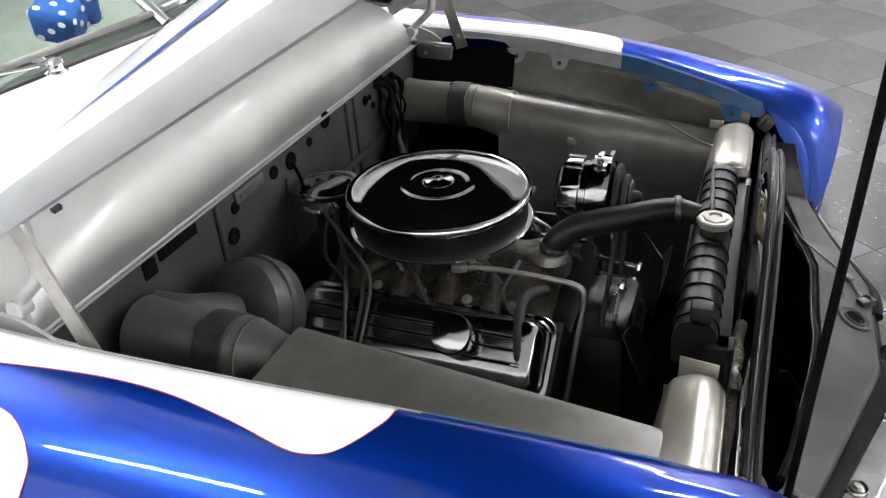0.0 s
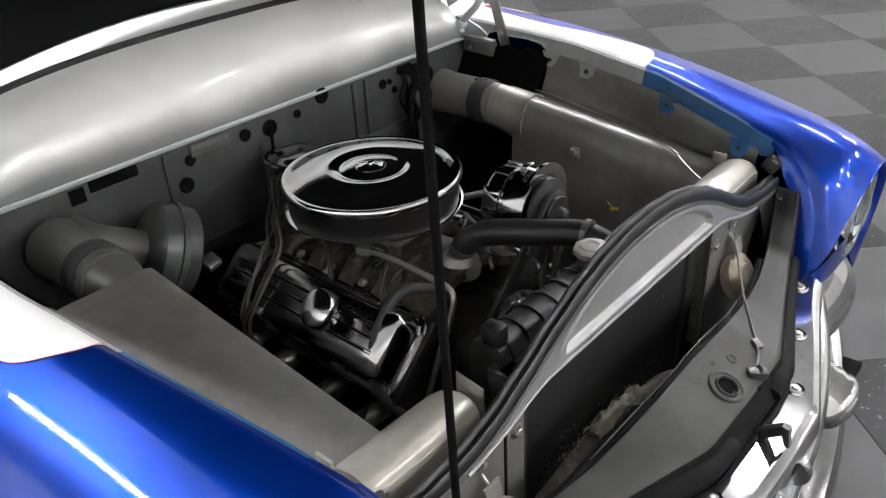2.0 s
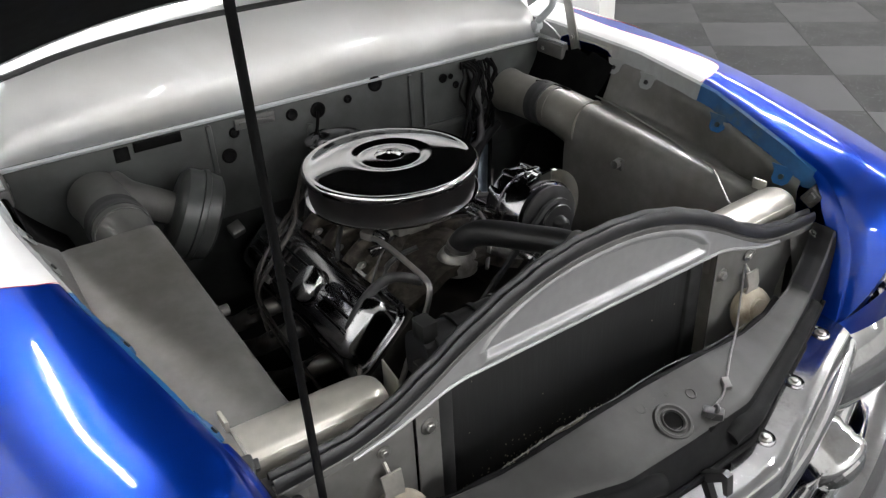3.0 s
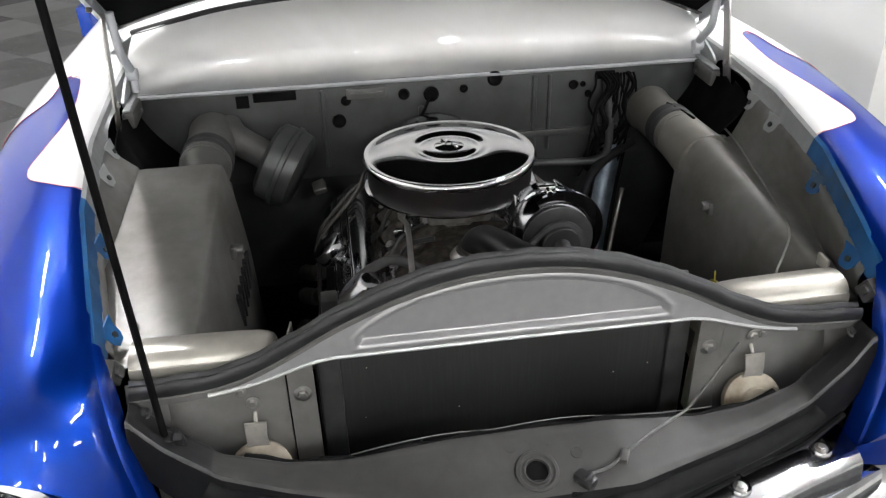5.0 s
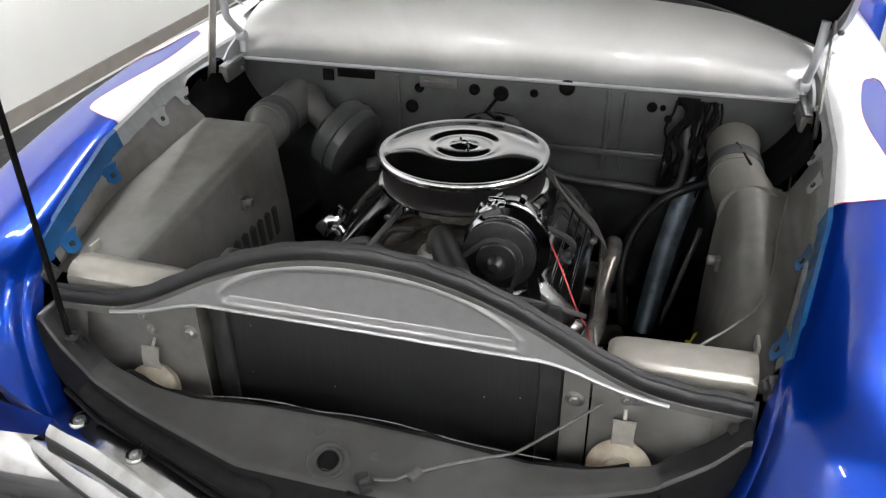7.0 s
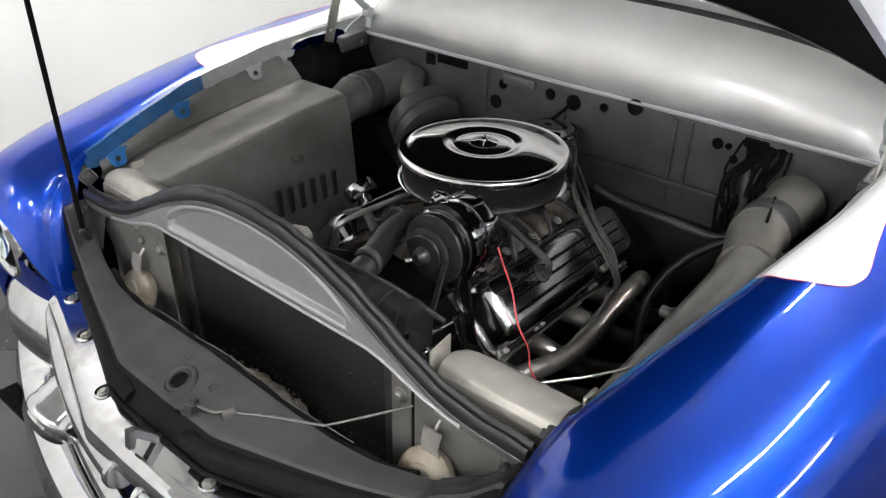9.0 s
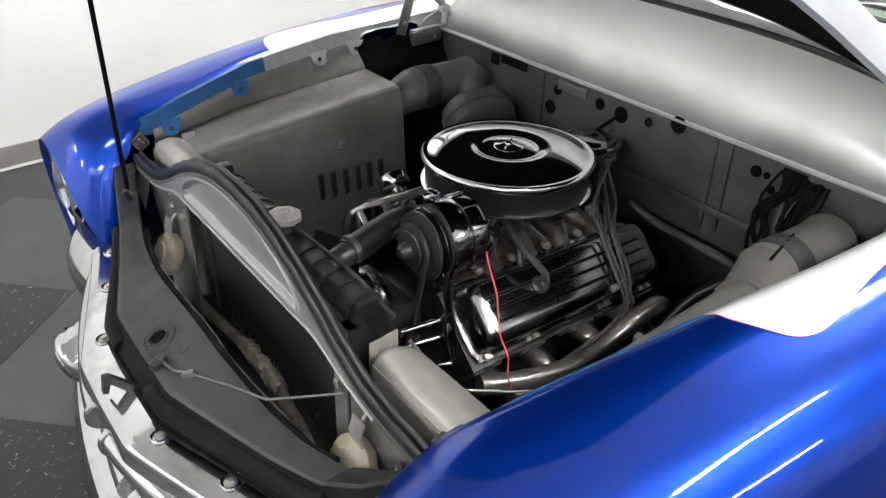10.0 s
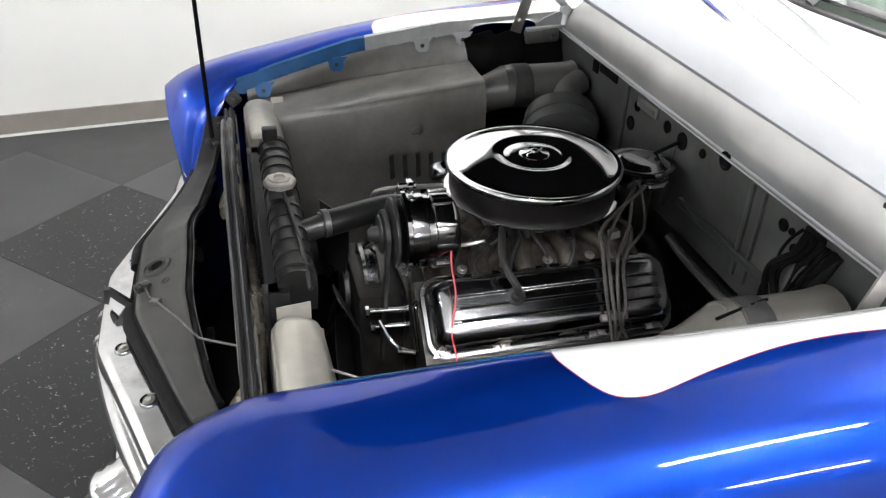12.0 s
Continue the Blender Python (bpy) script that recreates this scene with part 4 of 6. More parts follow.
prism(bm, [(p.x, p.y) for p in pr], lambda a, b, d: Vector((a, -0.275 + d, b)), 0.55)
tank = part("top_tank", bm, TANKB, radiator, "black ribbed radiator tank")
for k in range(13):
    y = -0.252 + 0.042 * k
    if abs(y) < 0.03:
        continue
    bm = BM()
    pr2 = [(0.831 + (p.x - 0.831) * 1.07, 0.835 + (p.y - 0.835) * 1.045) for p in pr]
    prism(bm, pr2, lambda a, b, d: Vector((a, y - 0.004 + d, b)), 0.008)
    part("rib", bm, TANKB, tank)
bm = BM()
lathe(bm, [(0.024, 0), (0.024, 0.018), (0.021, 0.022)], (0.833, -0.004, 0.908), (0, 0, 1), 24)
part("filler_neck", bm, BLACK, radiator, "black filler neck")
bm = BM()
lathe(bm, [(0.029, 0), (0.031, 0.002), (0.031, 0.010), (0.028, 0.013), (0.022, 0.0135), (0.020, 0.016), (0.012, 0.0175), (0.009, 0.0145), (0.0, 0.0145)], (0.833, -0.004, 0.930), (0, 0, 1), 8)
part("radiator_cap", bm, STRAP, radiator, "worn silver pressure cap")
bm = BM()
rod(bm, (0.805, 0.105, 0.885), (0.755, 0.100, 0.898), 0.021, 20)
part("inlet", bm, BLACK, radiator)
bm = BM()
tube(bm, [(0.832, 0.0, 0.925), (0.825, 0.06, 0.925), (0.815, 0.2, 0.918), (0.812, 0.31, 0.90)], 0.004, 8, 5)
part("overflow_tube", bm, RUBBER, radiator)
bm = BM()
box(bm, (0.835, -0.262, 0.922), (0.032, 0.026, 0.034), 0.004)
part("rubber_mount", bm, TANKB, radiator, "black rubber mount block")
# fan behind the radiator
bm = BM()
lathe(bm, [(0.06, 0), (0.06, 0.01), (0.035, 0.014), (0.03, 0.05)], (0.725, 0, 0.68), (-1, 0, 0), 24)
fan = part("fan", bm, BLACK, radiator, "black five-blade cooling fan at rest")
for k in range(5):
    a0 = k * math.tau / 5 + 0.3
    pts = []
    for r, w in ((0.05, 0.03), (0.12, 0.045), (0.19, 0.05)):
        c, n = Vector((0.735, 0, 0.68)), Vector((0, math.cos(a0), math.sin(a0)))
        t = Vector((0.45, -math.sin(a0) * 0.9, math.cos(a0) * 0.9)).normalized()
        pts.append([c + n * r - t * w, c + n * r, c + n * r + t * w])
    bm = BM()
    grid(bm, pts)
    thick(bm, 0.002)
    part("blade", bm, TANKB, fan)

# dusty hose with a crumpled plastic sleeve lying low in front of the core
random.seed(11)
bm = BM()
tube(bm, [(0.905, -0.33, 0.606), (0.902, -0.25, 0.610), (0.900, -0.15, 0.624), (0.900, -0.07, 0.634), (0.900, 0.0, 0.634), (0.900, 0.06, 0.622), (0.902, 0.10, 0.610), (0.906, 0.15, 0.606), (0.91, 0.21, 0.58)], 0.012, 12, 6)
old = tagged(part("cooler_hose", bm, DUSTY), "dusty brown hose lying low before the radiator core", "hose")
bm = BM()
rows = []
for k in range(15):
    f = k / 14
    c = Vector((0.900, -0.09 + 0.16 * f, 0.634 + 0.006 * math.sin(f * 3.0) - 0.014 * f * f))
    rows.append([c + Vector((math.cos(q * math.tau / 11) * 0.8, 0.25 * math.sin(q * 2.1), math.sin(q * math.tau / 11))) * random.uniform(0.014, 0.023) for q in range(11)])
grid(bm, rows, close_v=True)
part("sleeve", bm, SLEEVE, old, "crumpled clear plastic sleeve", 10)

# flakes of dirt and leaf caught on the core
random.seed(5)
bm = BM()
for k in range(330):
    y = random.uniform(-0.24, 0.24)
    z = 0.60 + 0.26 * random.random() ** 8 if k < 60 else random.uniform(0.60, 0.66 - 0.12 * min(0.1, y))
    c = Vector((0.8805, y, z))
    r = random.uniform(0.0006, 0.0024)
    if k > 200:
        c, r = Vector((0.8815 + 0.02 * random.random(), random.uniform(-0.17, 0.06), random.uniform(0.615, 0.652))), random.uniform(0.0012, 0.0045)
    vs = [bm.verts.new(c + Vector((random.uniform(0, 0.001), math.cos(q * 1.57) * r * random.uniform(0.5, 1.2), math.sin(q * 1.57) * r))) for q in range(4)]
    bm.faces.new(vs)
flakes = tagged(part("dirt_flakes", bm, FLAKE), "pale flakes of dirt caught on the radiator core", "dirt")
flakes["kind"] = "stuff"

# rubber stop blocks at the ends of the gutter flange
for s in (-1, 1):
    bm = BM()
    box(bm, (0.905, s * 0.570, 0.893), (0.030, 0.026, 0.034), 0.004, eul(0, 35, 12 * s))
    box(bm, (0.908, s * 0.556, 0.896), (0.014, 0.010, 0.018), 0.002, eul(0, 35, 12 * s))
    part("stop_block", bm, RUBBER, support, "black rubber hood stop block")

# ---- lock panel and grille front ----
def lock_point(q, y):
    """q: 0 at the rear lip to 1 at the front edge."""
    a = min(abs(y), 0.54)
    A = [0, 0.12, 0.20, 0.26, 0.34, 0.43, 0.50, 0.54]
    xr, zr = lerp(a, A, [1.016, 1.018, 1.010, 1.000, 0.988, 0.966, 0.944, 0.930]), lerp(a, A, [0.803, 0.802, 0.786, 0.771, 0.768, 0.778, 0.818, 0.855])
    xf, zf = lerp(a, [0, 0.125, 0.14, 0.20, 0.26, 0.34, 0.43, 0.50, 0.54], [1.129, 1.127, 1.123, 1.101, 1.079, 1.051, 1.020, 0.998, 0.984]), lerp(a, A, [0.706, 0.705, 0.703, 0.702, 0.700, 0.703, 0.735, 0.775])
    x = xr + (xf - xr) * lerp(q, [0, 0.06, 0.72, 0.86, 1.0], [0, 0.02, 0.82, 0.95, 1.0])
    sag = lerp(a, A, [0.032, 0.030, 0.016, 0.004, 0.0, 0.0, 0.0, 0.0])
    z = lerp(q, [0, 0.06, 0.45, 0.70, 0.78, 1.0], [zr - 0.016, zr, zr - sag * 0.75, zr - sag - 0.002, zr - sag - 0.010, zf])
    return Vector((x, y, z))


front = thing("front_panel", (1.05, 0, 0.45), "grey hood lock panel above a chrome grille", "front panel")
bm = BM()
rows = []
for k in range(91):
    y = -0.445 + 0.89 * k / 90
    rows.append(spline([lock_point(0.76 * q / 12, y) for q in range(13)], 2))
grid(bm, rows)
lock = part("lock_panel", bm, LOCKGREY, front, "grey sheet metal hood lock panel")
bm = BM()
grid(bm, [spline([lock_point(0.752 + 0.248 * q / 6, -0.545 + 1.09 * k / 110) + Vector((0, 0, 0.0012 if q == 0 else 0)) for q in range(7)], 2) for k in range(111)])
part("front_face", bm, ROLLB, lock, "black painted front face")
bm = BM()
tube(bm, [lock_point(0.02, -0.40 + 0.80 * k / 30) + Vector((-0.006, 0, 0.001 + 0.003 * math.sin(k * 1.7))) for k in range(31)], 0.0068, 8, 3)
part("rear_edging", bm, ROLLB, lock, "black rubber edging")
bm = BM()
tube(bm, [lock_point(0.02, y) + Vector((-0.011, 0, 0.009 + 0.003 * math.sin(31 * y))) for y in (-0.25, -0.18, -0.11, -0.05, 0.01, 0.07, 0.13, 0.19, 0.245, 0.29)], 0.0009, 6, 4)
part("thin_wire", bm, DSTEEL, lock, "thin grey wire lying along the edge")
bm = BM()
tube(bm, [lock_point(1, -0.5 + 1.0 * k / 30) + Vector((0.004, 0, 0.002)) for k in range(31)], 0.005, 7, 3)
part("front_edging", bm, ROLLB, lock, "black rubber edging")
for s in (-1, 1):
    bm = BM()
    tube(bm, [lock_point(0.86, s * (0.075 + 0.375 * k / 20)) + Vector((-0.002, 0, -0.006 if k < 1 else 0.001)) for k in range(21)], 0.0165, 14, 3)
    part("rubber_roll", bm, ROLLB, lock, "thick black rubber roll along the front edge")
for s in (-1, 1):
    bm = BM()
    grid(bm, [spline([lock_point(0.76 * q / 12, s * (0.440 + 0.105 * k / 16)) + Vector((0, 0, 0.003)) for q in range(13)], 2) for k in range(17)])
    flap = part("corner_flap", bm, STRIPRUB, lock, "black rubber corner tongue")
    bolt(lock_point(0.1, s * 0.525) + Vector((0.004, 0, 0.004)), (0.5, 0, 0.8), flap, 0.005, BLACK)
bm = BM()
lathe(bm, [(0.031, -0.006), (0.031, 0.001), (0.029, 0.005), (0.025, 0.0055), (0.022, 0.003), (0.0195, 0.003), (0.018, 0.0065), (0.0165, 0.0065), (0.0155, 0.003), (0.0150, -0.012)], (1.077, -0.003, 0.7765), (0.40, 0, 1), 32)
hole = part("lock_hole", bm, LOCKGREY, lock, "raised ring of the hood lock hole")
bm = BM()
lathe(bm, [(0.0152, 0), (0.0152, 0.001), (0.008, -0.004), (0, -0.004)], (1.0775, -0.003, 0.7785), (0.40, 0, 1), 24)
part("hole_dark", bm, SHADEBLACK, hole)
for x, y, r in ((1.057, 0.058, 0.010), (1.039, -0.032, 0.010), (1.041, 0.021, 0.004), (1.034, -0.004, 0.006)):
    p = Vector((x, y, 0.777 - 0.40 * (x - 1.074)))
    bm = BM()
    lathe(bm, [(r, -0.004), (r, 0.001), (r * 0.85, 0.0028), (r * 0.62, 0.0028), (r * 0.55, 0.0)], p, (0.40, 0, 1), 18)
    ring = part("dimple", bm, LOCKGREY, lock)
    bm = BM()
    lathe(bm, [(r * 0.57, 0), (r * 0.57, 0.0012), (0, 0.0012)], p, (0.40, 0, 1), 14)
    part("dimple_hole", bm, SHADEBLACK, ring)
bm = BM()
box(bm, (1.104, 0.048, 0.7655), (0.020, 0.026, 0.004), 0.002, eul(0, 22, 8))
part("catch_slot", bm, SHADEBLACK, lock, "dark rectangular slot of the catch")
bm = BM()
tube(bm, [(1.10, 0.05, 0.772), (1.106, 0.058, 0.782), (1.100, 0.066, 0.784), (1.094, 0.066, 0.776)], 0.004, 7, 5)
box(bm, (1.10, 0.058, 0.776), (0.03, 0.018, 0.014), 0.003, eul(0, 0, 35))
part("safety_catch", bm, BLACK, lock, "black safety catch lever")
bm = BM()
tube(bm, [(1.096, 0.060, 0.780), (1.086, 0.095, 0.778), (1.074, 0.118, 0.784), (1.035, 0.180, 0.785), (1.004, 0.234, 0.783), (0.990, 0.256, 0.788), (0.926, 0.352, 0.836)], 0.0021, 7, 5)
box(bm, (1.073, 0.121, 0.782), (0.020, 0.012, 0.010), 0.002, eul(0, 15, -30))
tagged(part("stay_rod", bm, DSTEEL), "thin steel stay rod from lock panel to radiator support", "rod")

# chrome top strip with bolts in dished seats
def strip_point(q, y):
    a = abs(y)
    A = [0, 0.15, 0.32, 0.42, 0.50, 0.56]
    x = lerp(a, [0, 0.12, 0.15, 0.20, 0.32, 0.42, 0.50, 0.56], [1.119, 1.117, 1.108, 1.091, 1.050, 1.016, 0.992, 0.976])
    return Vector((x + lerp(q, [0, 0.6, 0.85, 1], [0, 0.056, 0.073, 0.076]), y, lerp(q, [0, 0.6, 0.85, 1.0], [0.707, 0.702, 0.692, 0.660])))


bm = BM()
grid(bm, [spline([strip_point(q / 10, -0.505 + 1.01 * k / 80) for q in range(11)], 2) for k in range(81)])
thick(bm, 0.002)
strip = part("chrome_strip", bm, AGED, front, "chrome upper grille moulding")
for y in (-0.46, -0.325, -0.155, 0.145, 0.295, 0.45):
    p = strip_point(0.30, y)
    bm = BM()
    rows = []
    for r, h in ((0.0165, -0.003), (0.0165, 0.0015), (0.0150, 0.0035), (0.0128, 0.0022), (0.0118, -0.0005), (0.0, -0.0005)):
        ring = []
        for q in range(28):
            a = q * math.tau / 28
            ring.append(p + Vector((r * math.cos(a) * (1 if math.cos(a) > 0 else 1.7) - 0.15 * h, r * math.sin(a), h)))
        rows.append(ring)
    grid(bm, rows, close_v=True)
    seat = part("bolt_seat", bm, AGED, strip)
    bolt(p + Vector((0, 0, 0.001)), (0.15, 0, 1), seat, 0.006)
bm = BM()
o = [(0, 0), (0.010, -0.006), (0.046, 0.030), (0.052, 0.012), (0.060, 0.014), (0.055, 0.046), (0.044, 0.046), (0.002, 0.008)]
prism(bm, o, lambda a, b, d: Vector((1.122 + a, 0.008 + d - a * 0.2, 0.700 + b)), 0.012)
part("lock_hook", bm, BLACK, front, "black bent latch hook")
for s in (-1, 1):
    bm = BM()
    pts = [(1.186 - 0.40 * y ** 1.6, s * y, 0.640 - 0.01 * y) for y in (0.03, 0.12, 0.24, 0.36, 0.48, 0.56)]
    tube(bm, pts, 0.026, 18, 6)
    lathe(bm, [(0.026, 0), (0.029, 0.002), (0.029, 0.010), (0.026, 0.012)], (1.1845, s * 0.034, 0.6397), (-0.05, s, 0), 24)
    part("grille_bar", bm, AGED, front, "round chrome grille bar")
    bm = BM()
    pts = [(1.165 - 0.30 * y ** 1.6, s * y, 0.47 - 0.01 * y) for y in (0.02, 0.16, 0.32, 0.48, 0.62)]
    tube(bm, pts, 0.030, 18, 6)
    part("grille_bar", bm, AGED, front, "round chrome grille bar")
    bm = BM()
    lathe(bm, [(0.040, -0.150), (0.052, -0.135), (0.058, -0.105), (0.060, -0.080), (0.0585, -0.066), (0.0625, -0.056), (0.0605, -0.044), (0.0640, -0.034), (0.0620, -0.022), (0.0655, -0.012), (0.0655, -0.002), (0.061, 0.005), (0.055, 0.007)], (1.160, s * 0.352, 0.540), (0.80, s * 0.12, -0.50), 40)
    pod = part("parking_light", bm, AGED, front, "ridged chrome parking light pod")
    bm = BM()
    lathe(bm, [(0.056, 0.004), (0.052, 0.013), (0.045, 0.020), (0.036, 0.026), (0.026, 0.030), (0.014, 0.033), (0.0, 0.034)], (1.160, s * 0.352, 0.540), (0.80, s * 0.12, -0.50), 18)
    part("lens", bm, AGED, pod, "faceted silver lens", 10)
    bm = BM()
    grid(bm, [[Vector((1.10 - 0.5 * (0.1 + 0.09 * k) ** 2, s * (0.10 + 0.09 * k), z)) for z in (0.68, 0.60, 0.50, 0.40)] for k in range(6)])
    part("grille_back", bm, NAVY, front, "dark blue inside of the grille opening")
    # grille surround below the headlight
    bm = BM()
    rows = []
    for k in range(25):
        y = 0.455 + 0.385 * k / 24
        x0 = 1.052 - 0.9 * max(0, y - 0.66) ** 2 * 3 + 0.02 * math.sin((y - 0.455) / 0.385 * math.pi)
        zt = 0.672 - 0.10 * abs(y - 0.62)
        rows.append([Vector((x0 - 0.03 + 0.052 * math.sin(math.pi * (q / 12) ** 0.8), s * y, zt - (zt - 0.44) * q / 12)) for q in range(13)])
    grid(bm, rows)
    thick(bm, 0.003)
    part("grille_surround", bm, AGED, front, "chrome grille surround under the headlight")

bumper = thing("bumper", (1.20, 0, 0.21), "chrome front bumper with rounded face", "bumper")
bm = BM()
rows = []
for k in range(61):
    y = -0.92 + 1.84 * k / 60
    x0 = 1.195 - 0.24 * abs(y) ** 2
    rows.append([Vector((x0 + dx, y, z)) for dx, z in ((-0.13, 0.352), (-0.08, 0.370), (-0.03, 0.380), (-0.005, 0.382), (0.022, 0.368), (0.036, 0.335), (0.040, 0.295), (0.034, 0.255), (0.016, 0.225), (-0.02, 0.215))])
grid(bm, rows)
thick(bm, 0.003)
part("face_bar", bm, AGED, bumper, "curved chrome bumper bar")
for s in (-1, 1):
    bm = BM()
    box(bm, (1.09, s * 0.40, 0.30), (0.14, 0.05, 0.03), 0.004)
    part("bumper_iron", bm, BLACK, bumper)
    # tyre, deep in the shade of the fender
    wheel = thing("wheel", (0.62, s * 0.78, 0), "black tyre under the fender", "wheel", "front wheels")
    bm = BM()
    lathe(bm, [(0.19, -0.08), (0.31, -0.085), (0.335, -0.06), (0.34, 0), (0.335, 0.06), (0.31, 0.085), (0.19, 0.08)], (0.62, s * 0.78, 0.34), (0, 1, 0), 40)
    part("tyre", bm, RUBBER, wheel)
    bm = BM()
    lathe(bm, [(0.19, -0.05), (0.17, -0.02), (0.06, 0.0), (0.05, 0.03), (0.0, 0.035)], (0.62, s * 0.78, 0.34), (0, s, 0), 32)
    part("rim", bm, STEEL, wheel)

# horns
horn = thing("horn", (0.925, -0.385, 0.70), "dusty cream horn on a steel strap", "horn", "horns")
bm = BM()
lathe(bm, [(0.020, -0.030), (0.040, -0.022), (0.045, -0.016), (0.046, -0.003), (0.048, -0.002), (0.048, 0.002), (0.045, 0.004), (0.040, 0.009), (0.026, 0.011), (0.024, 0.016), (0.0, 0.017)], (0.940, -0.385, 0.728), (0.88, 0.0, 0.42), 32)
part("horn_body", bm, HORNC, horn, "dusty cream horn disc")
bm = BM()
tube(bm, [(0.905, -0.385, 0.815), (0.918, -0.385, 0.80), (0.922, -0.385, 0.775), (0.92, -0.385, 0.72)], 0.003, 6, 4)
prism(bm, [(-0.016, 0.808), (-0.015, 0.785), (-0.017, 0.755), (0.017, 0.755), (0.015, 0.785), (0.016, 0.808)], lambda a, b, d: Vector((0.909 + 0.018 * math.sin((0.83 - b) / 0.10 * 3.0) + d, -0.385 + a, b)), 0.003)
part("strap", bm, STRAP, horn, "bent steel strap")
bolt((0.908, -0.385, 0.835), (1, 0, 0), horn, 0.006)
copy_thing(horn, Matrix.Translation((0.925, 0.385, 0.70)))
horn.matrix_basis = Matrix.Translation((0.925, -0.385, 0.680))

# hood prop rod
bm = BM()
rod(bm, (0.965, -0.500, 0.795), (0.966, -0.515, 1.66), 0.0050, 12)
prop = tagged(part("prop_rod", bm, SHADEBLACK), "thin black prop rod standing on the front panel", "rod")
bm = BM()
lathe(bm, [(0.016, -0.012), (0.017, 0.006), (0.011, 0.02), (0.008, 0.022)], (0.965, -0.500, 0.800), (0, 0, 1), 16)
part("rubber_base", bm, STRIPRUB, prop, "black rubber base")
bm = BM()
box(bm, (0.962, -0.502, 0.806), (0.030, 0.040, 0.018), 0.004, eul(12, 30, 10))
box(bm, (0.970, -0.480, 0.812), (0.012, 0.014, 0.036), 0.003, eul(0, 25, 0))
part("pivot_bracket", bm, STRIPRUB, prop, "black folded pivot bracket")

# ---- engine ----
engine = thing("engine", (0.35, 0, 0.42), "small-block V8 engine with chrome valve covers", "engine")
bm = BM()
box(bm, (0.37, 0, 0.56), (0.48, 0.30, 0.30), 0.02)
box(bm, (0.66, 0, 0.60), (0.10, 0.22, 0.26), 0.02)
part("block", bm, GREASE, engine, "greasy black engine block")


def bank(s, w, h, x):
    """A place on a cylinder bank: w outwards and down along the head, h out of the head."""
    o, n = Vector((0, s * 0.197, 0.722)), Vector((0, s * 0.68, 0.733))
    a = Vector((0, s * 0.733, -0.68))
    p = o + a * w + n * h
    return Vector((x, p.y, p.z))


for s in (-1, 1):
    bm = BM()
    for x0, x1, wi, wo, h0, h1 in ((0.115, 0.605, -0.075, 0.085, -0.10, -0.002),):
        prism(bm, [(wi, h0), (wo, h0), (wo, h1), (wi, h1)], lambda a, b, d: bank(s, a, b, x0 + d), x1 - x0)
    part("cylinder_head", bm, GREASE, engine, "greasy iron cylinder head")
    bm = BM()
    rings = []
    for ins, h in ((0.0, 0.0), (0.0, 0.004), (0.002, 0.006), (0.009, 0.0065), (0.0115, 0.009), (0.0135, 0.022), (0.016, 0.036), (0.019, 0.047), (0.0235, 0.055), (0.030, 0.0605), (0.038, 0.0632), (0.050, 0.0640), (0.064, 0.0643)):
        hx, hw, r = 0.2525 - ins, 0.080 - ins * 0.92, 0.034 - ins * 0.4
        ring = []
        for cx, cw, a0 in ((hx - r, hw - r, 0), (-hx + r, hw - r, 1), (-hx + r, -hw + r, 2), (hx - r, -hw + r, 3)):
            for q in range(7):
                a = (a0 + q / 6) * math.pi / 2
                ring.append(bank(s, cw + r * math.sin(a), h, 0.3475 + cx + r * math.cos(a)))
        rings.append(ring)
    V = grid(bm, rings, close_v=True)
    bm.faces.new(V[-1])
    cover = part("valve_cover", bm, SMOKY, engine, "ribbed chrome valve cover", 30)
    for w in (-0.024, -0.002, 0.022):
        for e in (-0.0026, 0.0026):
            bm = BM()
            tube(bm, [bank(s, w + e, 0.0638, x) for x in (0.150, 0.155, 0.35, 0.540, 0.545)], 0.0014, 6, 3)
            part("cover_rib", bm, SMOKY, cover)
        bm = BM()
        box(bm, bank(s, w, 0.0642, 0.3475), (0.385, 0.0032, 0.0012), 0, eul(-42.8 * s, 0, 0))
        part("cover_groove", bm, SHADEBLACK, cover, "dark line between two ribs")
    for x in (0.575, 0.457, 0.26, 0.14):
        bm = BM()
        p = bank(s, 0.069, 0.004, x)
        n = bank(s, 0.069, 0.02, x) - p
        prism(bm, [(-0.018, -0.006), (0.018, -0.006), (0.010, 0.008), (-0.010, 0.008)], lambda a, b, d: bank(s, 0.069 + b * -1, 0.006 + d, x + a), 0.003)
        lathe(bm, [(0.0065, 0), (0.0065, 0.008), (0.005, 0.010), (0, 0.010)], bank(s, 0.069, 0.008, x), n, 8)
        part("hold_down_bolt", bm, STEEL, cover)
    for x in (0.54, 0.42, 0.28, 0.17):
        bm = BM()
        rod(bm, bank(s, 0.095, -0.045, x), bank(s, 0.15, -0.01, x), 0.008, 8)
        part("spark_plug_boot", bm, BLACK, engine)
    # header pipes
    for k, x in enumerate((0.545, 0.43, 0.29, 0.175)):
        bm = BM()
        a = bank(s, 0.085, -0.075, x)
        tube(bm, [a, a + Vector((0.0, s * 0.045, 0.0)), a + Vector((-0.03, s * 0.085, -0.025)), a + Vector((-0.09, s * 0.10, -0.07)), (x - 0.16 - 0.02 * k, s * 0.345, 0.50 - 0.01 * k)], 0.0205, 14, 6)
        part("header_pipe", bm, HEADER, engine, "dull grey header pipe")
        bm = BM()
